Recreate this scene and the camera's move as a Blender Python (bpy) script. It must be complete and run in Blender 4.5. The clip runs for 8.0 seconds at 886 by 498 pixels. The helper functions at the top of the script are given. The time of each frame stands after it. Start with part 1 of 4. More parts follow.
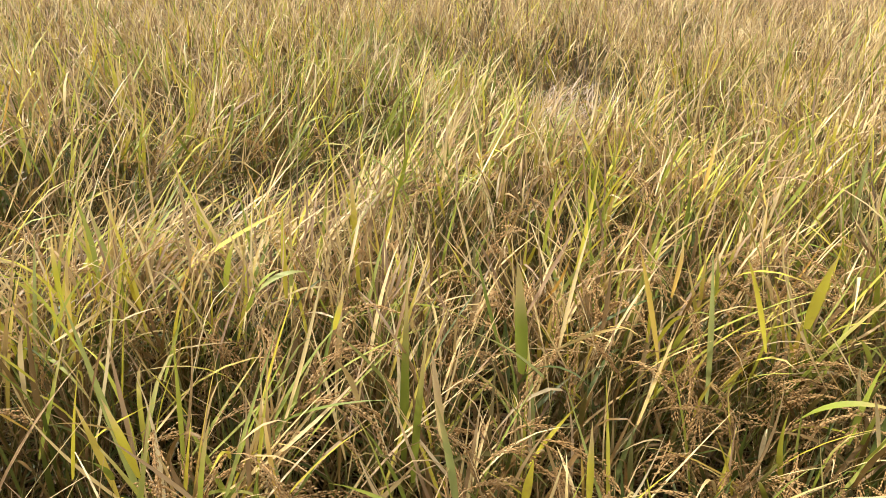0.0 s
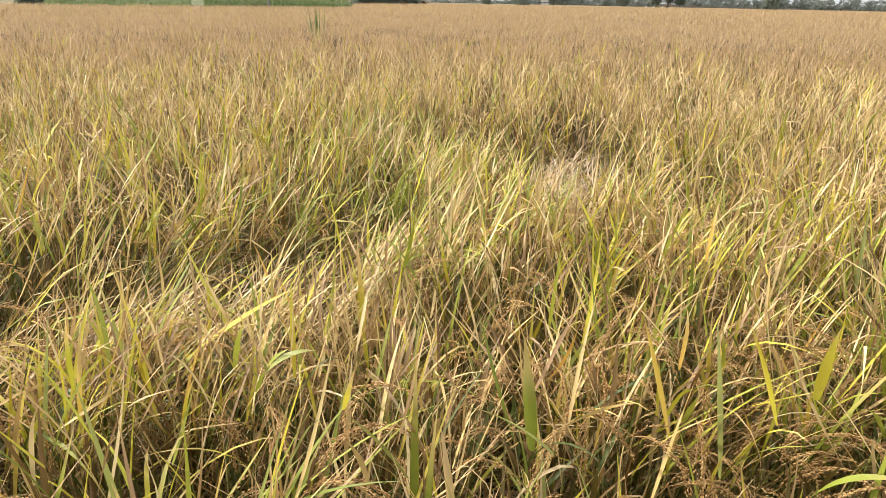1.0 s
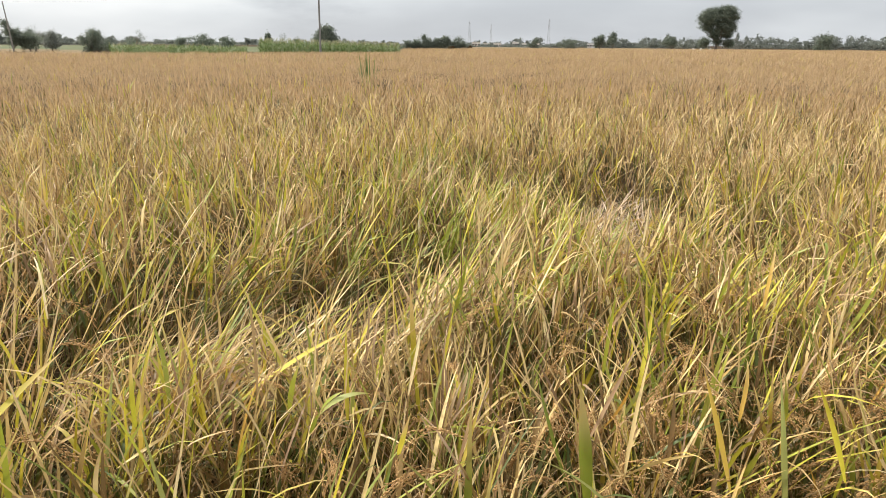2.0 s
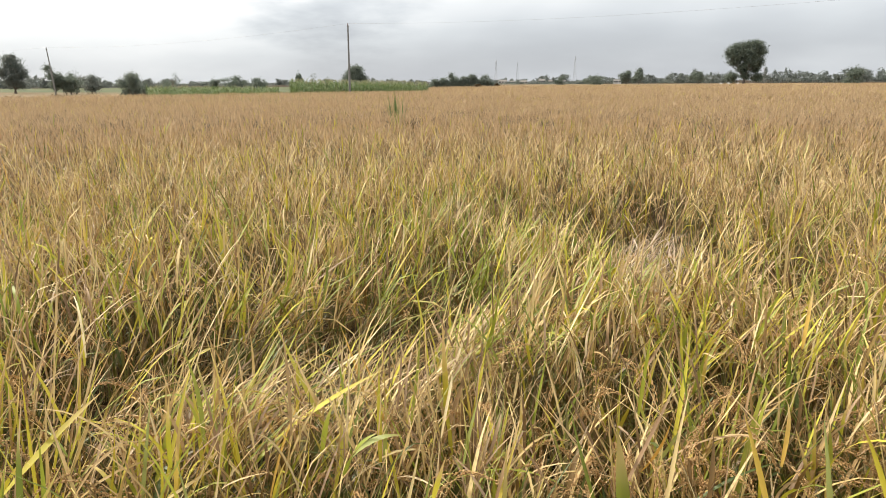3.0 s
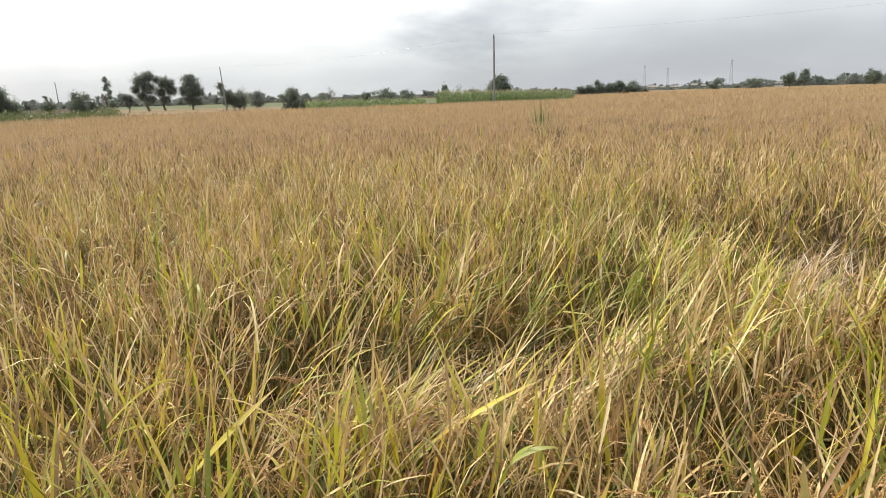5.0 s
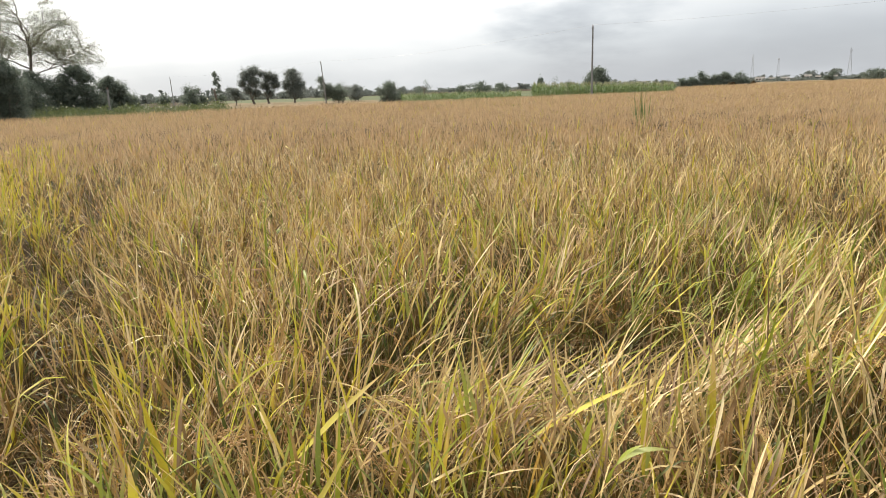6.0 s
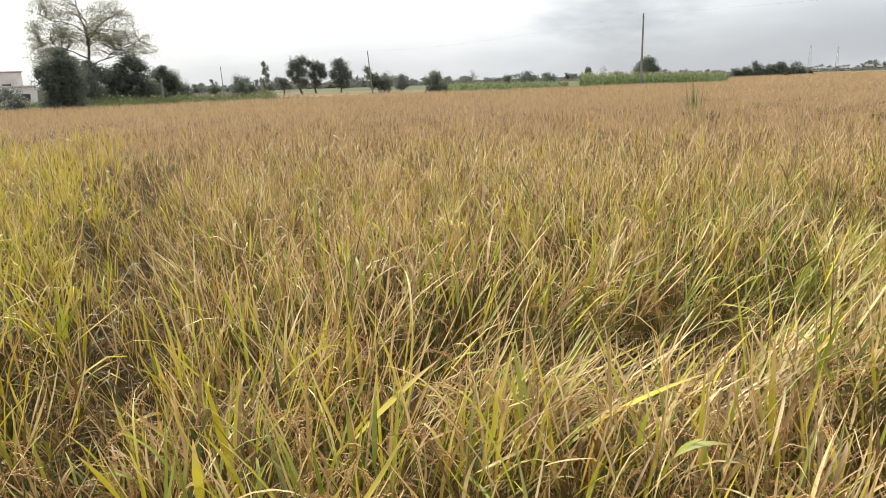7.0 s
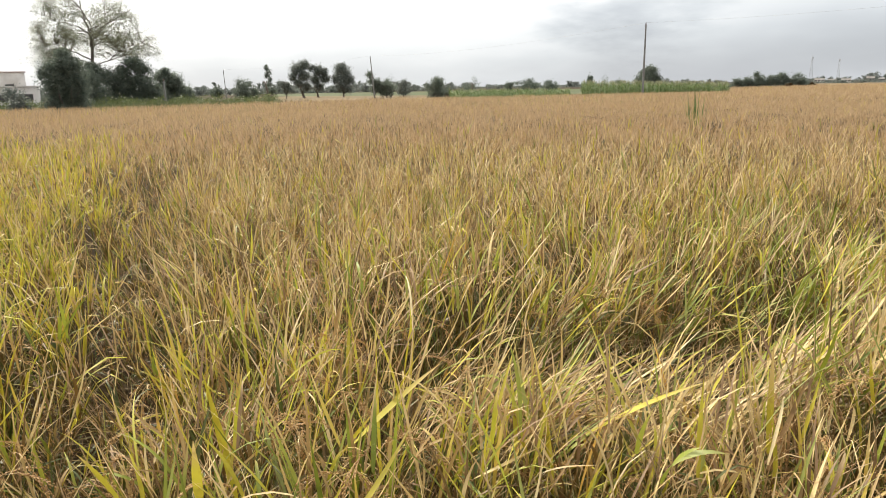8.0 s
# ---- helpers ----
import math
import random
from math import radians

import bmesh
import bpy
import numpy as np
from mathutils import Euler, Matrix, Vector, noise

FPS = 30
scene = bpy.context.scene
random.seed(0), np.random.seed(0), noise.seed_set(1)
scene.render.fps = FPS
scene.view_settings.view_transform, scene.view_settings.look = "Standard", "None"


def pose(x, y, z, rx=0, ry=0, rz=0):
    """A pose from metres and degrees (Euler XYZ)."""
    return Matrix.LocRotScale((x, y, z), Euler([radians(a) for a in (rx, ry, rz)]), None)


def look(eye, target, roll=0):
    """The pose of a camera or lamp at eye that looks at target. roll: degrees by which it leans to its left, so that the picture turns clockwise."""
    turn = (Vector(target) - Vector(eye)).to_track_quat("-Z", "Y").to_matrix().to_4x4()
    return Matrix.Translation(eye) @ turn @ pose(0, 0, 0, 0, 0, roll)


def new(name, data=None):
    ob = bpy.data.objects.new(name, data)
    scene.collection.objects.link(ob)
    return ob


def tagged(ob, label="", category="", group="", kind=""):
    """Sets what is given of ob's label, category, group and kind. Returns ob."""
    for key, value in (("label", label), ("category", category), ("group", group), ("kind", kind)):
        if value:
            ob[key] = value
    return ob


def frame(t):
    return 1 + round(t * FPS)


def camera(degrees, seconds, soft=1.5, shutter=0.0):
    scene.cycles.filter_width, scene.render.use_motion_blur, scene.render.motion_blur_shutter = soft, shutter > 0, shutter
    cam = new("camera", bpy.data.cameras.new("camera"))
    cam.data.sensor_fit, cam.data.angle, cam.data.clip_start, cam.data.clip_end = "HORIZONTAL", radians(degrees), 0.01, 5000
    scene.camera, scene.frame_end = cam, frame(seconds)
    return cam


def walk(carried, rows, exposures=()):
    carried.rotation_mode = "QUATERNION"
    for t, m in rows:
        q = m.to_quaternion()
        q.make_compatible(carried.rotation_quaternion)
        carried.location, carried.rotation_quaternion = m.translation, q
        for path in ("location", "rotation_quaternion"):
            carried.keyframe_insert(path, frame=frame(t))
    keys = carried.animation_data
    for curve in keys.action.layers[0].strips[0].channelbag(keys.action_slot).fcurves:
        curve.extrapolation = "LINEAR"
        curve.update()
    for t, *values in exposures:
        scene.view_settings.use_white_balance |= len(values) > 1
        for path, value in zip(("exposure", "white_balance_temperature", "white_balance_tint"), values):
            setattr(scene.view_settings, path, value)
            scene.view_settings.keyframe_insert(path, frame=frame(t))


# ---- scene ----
# ---- camera and walk ----
PATH = [
    (0.0, pose(0.000, -0.000, 1.591, 64.51, -2.10, 1.00)),
    (0.5, pose(0.002, -0.012, 1.604, 68.34, -2.66, -0.61)),
    (1.0, pose(-0.005, -0.020, 1.617, 70.28, -1.02, 0.96)),
    (1.5, pose(-0.016, -0.027, 1.626, 72.63, -0.59, 3.40)),
    (1.7, pose(-0.022, -0.029, 1.629, 73.0, -0.52, 3.95)),
    (2.8, pose(-0.036, -0.032, 1.638, 75.78, 0.07, 6.24)),
    (3.0, pose(-0.040, -0.036, 1.646, 76.48, 0.35, 6.77)),
    (3.5, pose(-0.049, -0.041, 1.653, 78.15, 0.47, 8.84)),
    (4.0, pose(-0.045, -0.030, 1.651, 78.23, 0.38, 8.80)),
    (4.5, pose(-0.058, -0.034, 1.647, 77.58, 1.03, 11.96)),
    (5.0, pose(-0.091, -0.046, 1.648, 77.40, 1.74, 18.27)),
    (5.2, pose(-0.101, -0.048, 1.648, 77.44, 1.79, 20.74)),
    (6.3, pose(-0.147, -0.064, 1.641, 76.81, 2.05, 27.01)),
    (6.5, pose(-0.156, -0.069, 1.640, 76.61, 2.10, 27.88)),
    (7.0, pose(-0.163, -0.080, 1.639, 76.42, 1.87, 29.53)),
    (7.5, pose(-0.162, -0.086, 1.642, 76.82, 1.43, 29.58)),
    (8.0, pose(-0.162, -0.091, 1.642, 76.90, 1.08, 29.70)),
]
cam = camera(64.94, 8.0, 0.6)
walk(cam, PATH, [(0.0, 0.31), (0.8, 0.33), (1.5, 0.17), (3.0, 0.05), (3.6, -0.02), (5.0, -0.03), (6.5, 0.03), (8.0, 0.05)])

# ---- world and sun: a bright overcast sky, the sun behind thin cloud ----
SUN_AZ, SUN_EL = 68.0, 40.0   # degrees to the left of straight ahead, degrees up
sun_dir = Vector((-math.sin(radians(SUN_AZ)) * math.cos(radians(SUN_EL)), math.cos(radians(SUN_AZ)) * math.cos(radians(SUN_EL)), math.sin(radians(SUN_EL))))


class Nodes:
    """Short hand for building node trees."""

    def __init__(self, tree):
        self.t = tree
        tree.nodes.clear()

    def add(self, node, links=(), **values):
        n = self.t.nodes.new("ShaderNode" + node)
        for key, value in values.items():
            if key == "op":
                n.operation = value
            elif key == "blend":
                n.blend_type = value
            elif key == "kind":
                n.data_type = value
            elif key == "dims":
                n.noise_dimensions = value
            elif key == "attr":
                n.attribute_name = value
        for slot, source in links:
            if hasattr(source, "links"):
                self.t.links.new(source, n.inputs[slot])
            else:
                n.inputs[slot].default_value = source
        return n

    def math(self, op, a, b=0.0, c=0.0):
        return self.add("Math", ((0, a), (1, b), (2, c)), op=op).outputs[0]

    def mix(self, f, a, b, blend="MIX"):
        n = self.add("Mix", (), kind="RGBA", blend=blend)
        for slot, source in ((0, f), (6, a), (7, b)):
            if hasattr(source, "links"):
                self.t.links.new(source, n.inputs[slot])
            else:
                n.inputs[slot].default_value = source if slot == 0 or len(source) == 4 else (*source, 1)
        return n.outputs[2]

    def noise(self, vector, scale, detail=3.0, rough=0.5):
        return self.add("TexNoise", (("Vector", vector), ("Scale", scale), ("Detail", detail), ("Roughness", rough))).outputs[0]

    def ramp(self, f, stops):
        n = self.add("ValToRGB", ((0, f),))
        e = n.color_ramp.elements
        while len(e) < len(stops):
            e.new(0.5)
        for el, (p, col) in zip(e, stops):
            el.position = p
            el.color = (*col, 1) if len(col) == 3 else col
        return n.outputs[0]

    def smooth(self, x, a, b, lo=0.0, hi=1.0):
        n = self.add("MapRange", ((0, x), (1, a), (2, b), (3, lo), (4, hi)))
        n.interpolation_type = "SMOOTHSTEP"
        return n.outputs[0]


world = bpy.data.worlds.new("overcast_sky")
scene.world = world
world.use_nodes = True
w = Nodes(world.node_tree)
sky = w.t.nodes.new("ShaderNodeTexSky")
sky.sky_type, sky.sun_disc = "NISHITA", False
sky.sun_elevation, sky.sun_rotation = radians(SUN_EL), radians(-SUN_AZ)
direction = w.add("TexCoord").outputs["Generated"]
sep = w.add("SeparateXYZ", ((0, direction),))
up = w.math("MAXIMUM", sep.outputs[2], 0.0)
# flat cloud layer seen in perspective
deep = w.math("ADD", up, 0.26)
layer = w.add("CombineXYZ", ((0, w.math("DIVIDE", sep.outputs[0], deep)), (1, w.math("DIVIDE", sep.outputs[1], deep)), (2, 0.35))).outputs[0]
billow = w.smooth(w.noise(layer, 0.62, 4, 0.5), 0.36, 0.66)
wisp = w.noise(layer, 2.2, 5, 0.55)
near_sun = w.add("VectorMath", ((0, direction), (1, tuple(sun_dir))), op="DOT_PRODUCT").outputs["Value"]
glow = w.math("MULTIPLY", w.smooth(near_sun, 0.30, 0.78), w.smooth(up, 0.0, 0.085, 0.12, 1.0))
zenith = w.smooth(up, 0.035, 0.17, 0.0, 1.0)
# cloud brightness: thin and bright towards the sun and overhead, greyer low down on the far side
bank_dir = Vector((-math.sin(radians(15.0)), math.cos(radians(15.0)), 0.100)).normalized()
away = w.add("VectorMath", ((0, direction), (1, tuple(bank_dir))), op="SUBTRACT").outputs[0]
squash = w.add("VectorMath", ((0, away), (1, (1.0, 1.0, 1.9))), op="MULTIPLY").outputs[0]
reach = w.add("VectorMath", ((0, squash),), op="LENGTH").outputs["Value"]
heavy = w.smooth(w.math("ADD", reach, w.math("MULTIPLY_ADD", wisp, 0.22, -0.11)), 0.0, 0.155, 1.0, 0.0)
thin = w.math("ADD", w.math("MULTIPLY", billow, 0.26), w.math("MULTIPLY", wisp, 0.14))
thin = w.math("SUBTRACT", thin, w.math("MULTIPLY", heavy, 0.38))
bright = w.math("ADD", w.math("MULTIPLY_ADD", glow, 0.66, 0.77), w.math("MULTIPLY", zenith, 0.46))
level = w.math("MULTIPLY", w.math("MULTIPLY", bright, 0.93), w.math("ADD", thin, 0.80))
tint = w.ramp(w.math("MULTIPLY", level, 0.8), [(0.0, (0.86, 0.90, 1.0)), (0.45, (0.88, 0.925, 1.0)), (0.66, (0.92, 0.96, 1.0)), (1.0, (1.0, 0.99, 0.97))])
cloud = w.mix(1.0, tint, w.add("CombineColor", ((0, level), (1, level), (2, level))).outputs[0], "MULTIPLY")
clear = w.mix(1.0, sky.outputs[0], (0.1, 0.1, 0.1), "MULTIPLY")
both = w.mix(0.9, clear, cloud)
bg = w.add("Background", ((0, both), (1, 1.0)))
w.add("OutputWorld", ((0, bg.outputs[0]),))

sun = new("sun", bpy.data.lights.new("sun", "SUN"))
sun.data.energy, sun.data.angle, sun.data.color = 5.0, radians(2.5), (1.0, 0.93, 0.80)
sun.matrix_world = look(sun_dir * 50, (0, 0, 0))


# ---- materials ----
def leaf_material(name, stops, tip, tip_from, through_light, rough=0.5, spots=0.35):
    """Plant blades: each blade its own tone, drying towards the tip, with long streaks and brown specks."""
    m = bpy.data.materials.new(name)
    m.use_nodes = True
    n = Nodes(m.node_tree)
    one = n.math("FRACT", n.math("ADD", n.add("NewGeometry").outputs["Random Per Island"], n.add("ObjectInfo").outputs["Random"]))
    along = n.add("Attribute", attr="along").outputs["Fac"]
    pos = n.add("NewGeometry").outputs["Position"]
    other = n.math("FRACT", n.math("MULTIPLY", one, 17.31))
    base = n.ramp(one, stops)
    dry = n.smooth(n.math("ADD", along, n.math("MULTIPLY_ADD", other, 0.7, -0.35)), tip_from, tip_from + 0.45)
    base = n.mix(dry, base, tip)
    blotch = n.noise(pos, 38.0, 4, 0.6)
    base = n.mix(n.math("MULTIPLY", n.smooth(blotch, 0.55, 0.75), spots), base, (0.30, 0.17, 0.07))
    plant = n.noise(pos, 5.5, 2, 0.5)
    base = n.mix(n.smooth(plant, 0.40, 0.62, 0.0, 0.34), base, n.mix(1.0, base, (0.55, 0.46, 0.36), "MULTIPLY"))
    fine = n.noise(pos, 260.0, 2, 0.5)
    base = n.mix(n.smooth(fine, 0.3, 0.75, 0.0, 0.35), base, (0.62, 0.50, 0.30), "SOFT_LIGHT")
    bsdf = n.add("BsdfPrincipled", (("Base Color", base), ("Roughness", rough), ("Specular IOR Level", 0.38)))
    light = n.add("BsdfTranslucent", ((0, base),))
    out = n.add("MixShader", ((0, through_light), (1, bsdf.outputs[0]), (2, light.outputs[0])))
    n.add("OutputMaterial", ((0, out.outputs[0]),))
    return m


STRAW = leaf_material("dry_rice_leaf", [(0.0, (0.17, 0.105, 0.05)), (0.18, (0.34, 0.225, 0.125)), (0.32, (0.41, 0.28, 0.12)), (0.55, (0.61, 0.455, 0.19)), (0.76, (0.77, 0.61, 0.30)), (0.88, (0.84, 0.71, 0.43)), (0.93, (0.36, 0.25, 0.165)), (1.0, (0.53, 0.39, 0.24))],
                      (0.69, 0.515, 0.28), 0.58, 0.13, 0.58)
THATCH = leaf_material("bleached_straw", [(0.0, (0.32, 0.235, 0.165)), (0.5, (0.46, 0.355, 0.26)), (1.0, (0.62, 0.505, 0.385))], (0.50, 0.39, 0.29), 0.6, 0.1, 0.6)
YELLOW = leaf_material("yellowing_rice_leaf", [(0.0, (0.50, 0.44, 0.045)), (0.4, (0.63, 0.56, 0.065)), (0.7, (0.43, 0.44, 0.05)), (0.95, (0.62, 0.45, 0.10)), (1.0, (0.68, 0.40, 0.09))],
                       (0.68, 0.51, 0.22), 0.62, 0.24, 0.6)
GREEN = leaf_material("green_rice_leaf", [(0.0, (0.16, 0.205, 0.03)), (0.4, (0.26, 0.31, 0.04)), (0.75, (0.38, 0.415, 0.06)), (1.0, (0.30, 0.335, 0.12))],
                      (0.57, 0.46, 0.18), 0.72, 0.24, 0.55)
# leaf greens and browns, darkened to put shade inside the crop into the colour
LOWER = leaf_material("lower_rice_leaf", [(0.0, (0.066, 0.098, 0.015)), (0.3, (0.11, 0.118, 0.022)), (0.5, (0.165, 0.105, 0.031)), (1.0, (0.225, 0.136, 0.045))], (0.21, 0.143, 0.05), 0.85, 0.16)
CULM = leaf_material("rice_culm", [(0.0, (0.15, 0.175, 0.03)), (0.5, (0.24, 0.215, 0.055)), (1.0, (0.23, 0.145, 0.055))], (0.64, 0.50, 0.27), 0.66, 0.1)
GRAIN = leaf_material("rice_grain", [(0.0, (0.47, 0.285, 0.115)), (0.5, (0.55, 0.35, 0.15)), (0.9, (0.64, 0.435, 0.205)), (1.0, (0.43, 0.255, 0.11))], (0.6, 0.42, 0.2), 2.0, 0.2, 0.5, 0.2)
HAY = leaf_material("far_dry_rice", [(0.0, (0.36, 0.25, 0.145)), (0.35, (0.46, 0.325, 0.19)), (0.75, (0.57, 0.415, 0.25)), (0.92, (0.66, 0.505, 0.315)), (1.0, (0.45, 0.315, 0.19))], (0.54, 0.395, 0.238), 0.5, 0.32, 0.85, 0.18)
WEED = leaf_material("tall_weed_leaf", [(0.0, (0.085, 0.14, 0.045)), (0.6, (0.13, 0.20, 0.065)), (1.0, (0.21, 0.27, 0.10))], (0.30, 0.30, 0.12), 0.8, 0.3, 0.5, 0.1)
MAIZE = leaf_material("maize_leaf", [(0.0, (0.08, 0.14, 0.04)), (0.5, (0.135, 0.21, 0.065)), (1.0, (0.22, 0.29, 0.12))], (0.24, 0.28, 0.12), 0.8, 0.3, 0.5, 0.1)
TASSEL = leaf_material("maize_tassel", [(0.0, (0.30, 0.30, 0.17)), (1.0, (0.42, 0.41, 0.26))], (0.4, 0.38, 0.24), 0.8, 0.2)
GRASS = leaf_material("bank_grass", [(0.0, (0.075, 0.11, 0.04)), (0.5, (0.13, 0.175, 0.06)), (1.0, (0.20, 0.235, 0.105))], (0.30, 0.31, 0.15), 0.85, 0.3)
DRY_GRASS = leaf_material("dry_bank_grass", [(0.0, (0.07, 0.05, 0.028)), (0.5, (0.12, 0.085, 0.045)), (1.0, (0.19, 0.14, 0.075))], (0.20, 0.15, 0.08), 0.7, 0.15)
BLOOM = leaf_material("pale_bloom", [(0.0, (0.60, 0.62, 0.50)), (1.0, (0.75, 0.75, 0.66))], (0.7, 0.7, 0.6), 2.0, 0.2)
FOLIAGE = leaf_material("tree_foliage", [(0.0, (0.105, 0.138, 0.120)), (0.5, (0.155, 0.195, 0.165)), (1.0, (0.21, 0.25, 0.205))], (0.07, 0.1, 0.03), 2.0, 0.54, 0.5, 0.1)
FOLIAGE_PALE = leaf_material("pale_tree_foliage", [(0.0, (0.22, 0.25, 0.18)), (0.5, (0.30, 0.33, 0.24)), (1.0, (0.38, 0.41, 0.30))], (0.2, 0.2, 0.14), 2.0, 0.66, 0.55, 0.1)
# greyer and bluer than tree_foliage: distance haze put into the leaf colour
FOLIAGE_GREY = leaf_material("haze_tinted_foliage", [(0.0, (0.13, 0.16, 0.15)), (0.5, (0.175, 0.205, 0.195)), (1.0, (0.23, 0.26, 0.245))], (0.1, 0.12, 0.07), 2.0, 0.5, 0.5, 0.1)


def surface(name, stops, scale, fine, rough=0.8, bump=0.3, metal=0.0):
    """Solid surfaces: broad stains and a fine grain, with relief from the grain."""
    m = bpy.data.materials.new(name)
    m.use_nodes = True
    n = Nodes(m.node_tree)
    pos = n.add("TexCoord").outputs["Object"]
    base = n.ramp(n.noise(pos, scale, 5, 0.55), stops)
    grain = n.noise(pos, fine, 4, 0.6)
    base = n.mix(n.smooth(grain, 0.35, 0.7, 0.0, 0.3), base, (0.5, 0.45, 0.4), "SOFT_LIGHT")
    relief = n.add("Bump", (("Strength", bump), ("Distance", 0.02), ("Height", grain)))
    bsdf = n.add("BsdfPrincipled", (("Base Color", base), ("Roughness", rough), ("Specular IOR Level", 0.12 if rough > 0.85 else 0.5), ("Metallic", metal), ("Normal", relief.outputs[0])))
    n.add("OutputMaterial", ((0, bsdf.outputs[0]),))
    return m


SOIL = surface("field_soil", [(0.3, (0.030, 0.019, 0.009)), (0.5, (0.045, 0.029, 0.013)), (0.7, (0.065, 0.043, 0.020))], 0.4, 14.0, 0.95)
STUBBLE = surface("stubble_ground", [(0.3, (0.17, 0.12, 0.066)), (0.5, (0.20, 0.145, 0.08)), (0.7, (0.14, 0.115, 0.055))], 0.06, 3.0, 0.9)
MEADOW = surface("short_green_crop", [(0.3, (0.075, 0.10, 0.045)), (0.5, (0.10, 0.12, 0.058)), (0.7, (0.14, 0.125, 0.07))], 0.08, 3.0, 0.9)
BARK = surface("bark", [(0.3, (0.115, 0.098, 0.082)), (0.7, (0.20, 0.175, 0.15))], 1.5, 12.0, 0.9)
CONCRETE = surface("weathered_concrete_pole", [(0.3, (0.17, 0.165, 0.155)), (0.7, (0.25, 0.245, 0.235))], 1.2, 20.0, 0.85)
STEEL = surface("galvanised_steel", [(0.3, (0.30, 0.31, 0.32)), (0.7, (0.45, 0.46, 0.47))], 2.0, 20.0, 0.5, 0.1, 0.6)
WIRE = surface("aluminium_wire", [(0.3, (0.32, 0.32, 0.32)), (0.7, (0.42, 0.42, 0.42))], 2.0, 20.0, 0.5, 0.0, 0.4)
WHITEWASH = surface("whitewashed_plaster", [(0.3, (0.55, 0.52, 0.48)), (0.6, (0.74, 0.72, 0.69))], 0.5, 6.0, 0.85)
PINK = surface("faded_red_paint", [(0.3, (0.34, 0.22, 0.21)), (0.7, (0.44, 0.30, 0.29))], 0.8, 6.0, 0.8)
DARK = surface("dark_opening", [(0.3, (0.03, 0.03, 0.03)), (0.7, (0.06, 0.055, 0.05))], 0.8, 6.0, 0.7)
PORCELAIN = surface("brown_porcelain", [(0.3, (0.12, 0.06, 0.04)), (0.7, (0.16, 0.08, 0.05))], 2.0, 20.0, 0.25, 0.0)


# ---- building helpers ----
def mesh_of(name, pieces, material):
    """One mesh from (verts, faces, along) pieces; all faces of a piece have the same number of corners."""
    me = bpy.data.meshes.new(name)
    V = np.concatenate([p[0] for p in pieces]).astype(np.float32)
    A = np.concatenate([np.broadcast_to(p[2], len(p[0])) for p in pieces]).astype(np.float32)
    loops, totals, off = [], [], 0
    for v, f, _ in pieces:
        loops.append((np.asarray(f) + off).ravel())
        totals.append(np.full(len(f), f.shape[1]))
        off += len(v)
    loops, totals = np.concatenate(loops).astype(np.int32), np.concatenate(totals).astype(np.int32)
    me.vertices.add(len(V))
    me.vertices.foreach_set("co", V.ravel())
    me.loops.add(len(loops))
    me.loops.foreach_set("vertex_index", loops)
    me.polygons.add(len(totals))
    me.polygons.foreach_set("loop_start", np.concatenate([[0], np.cumsum(totals)[:-1]]).astype(np.int32))
    me.polygons.foreach_set("loop_total", totals)
    me.update()
    me.attributes.new("along", "FLOAT", "POINT").data.foreach_set("value", A)
    me.materials.append(material)
    return me


def put(name, pieces, material, parent=None, label=""):
    ob = new(name, mesh_of(name, pieces, material))
    ob.parent = parent
    return tagged(ob, label)


def part(name, bm, material, parent, label=""):
    me = bpy.data.meshes.new(name)
    bm.to_mesh(me)
    bm.free()
    me.materials.append(material)
    ob = new(name, me)
    ob.parent = parent
    return tagged(ob, label)


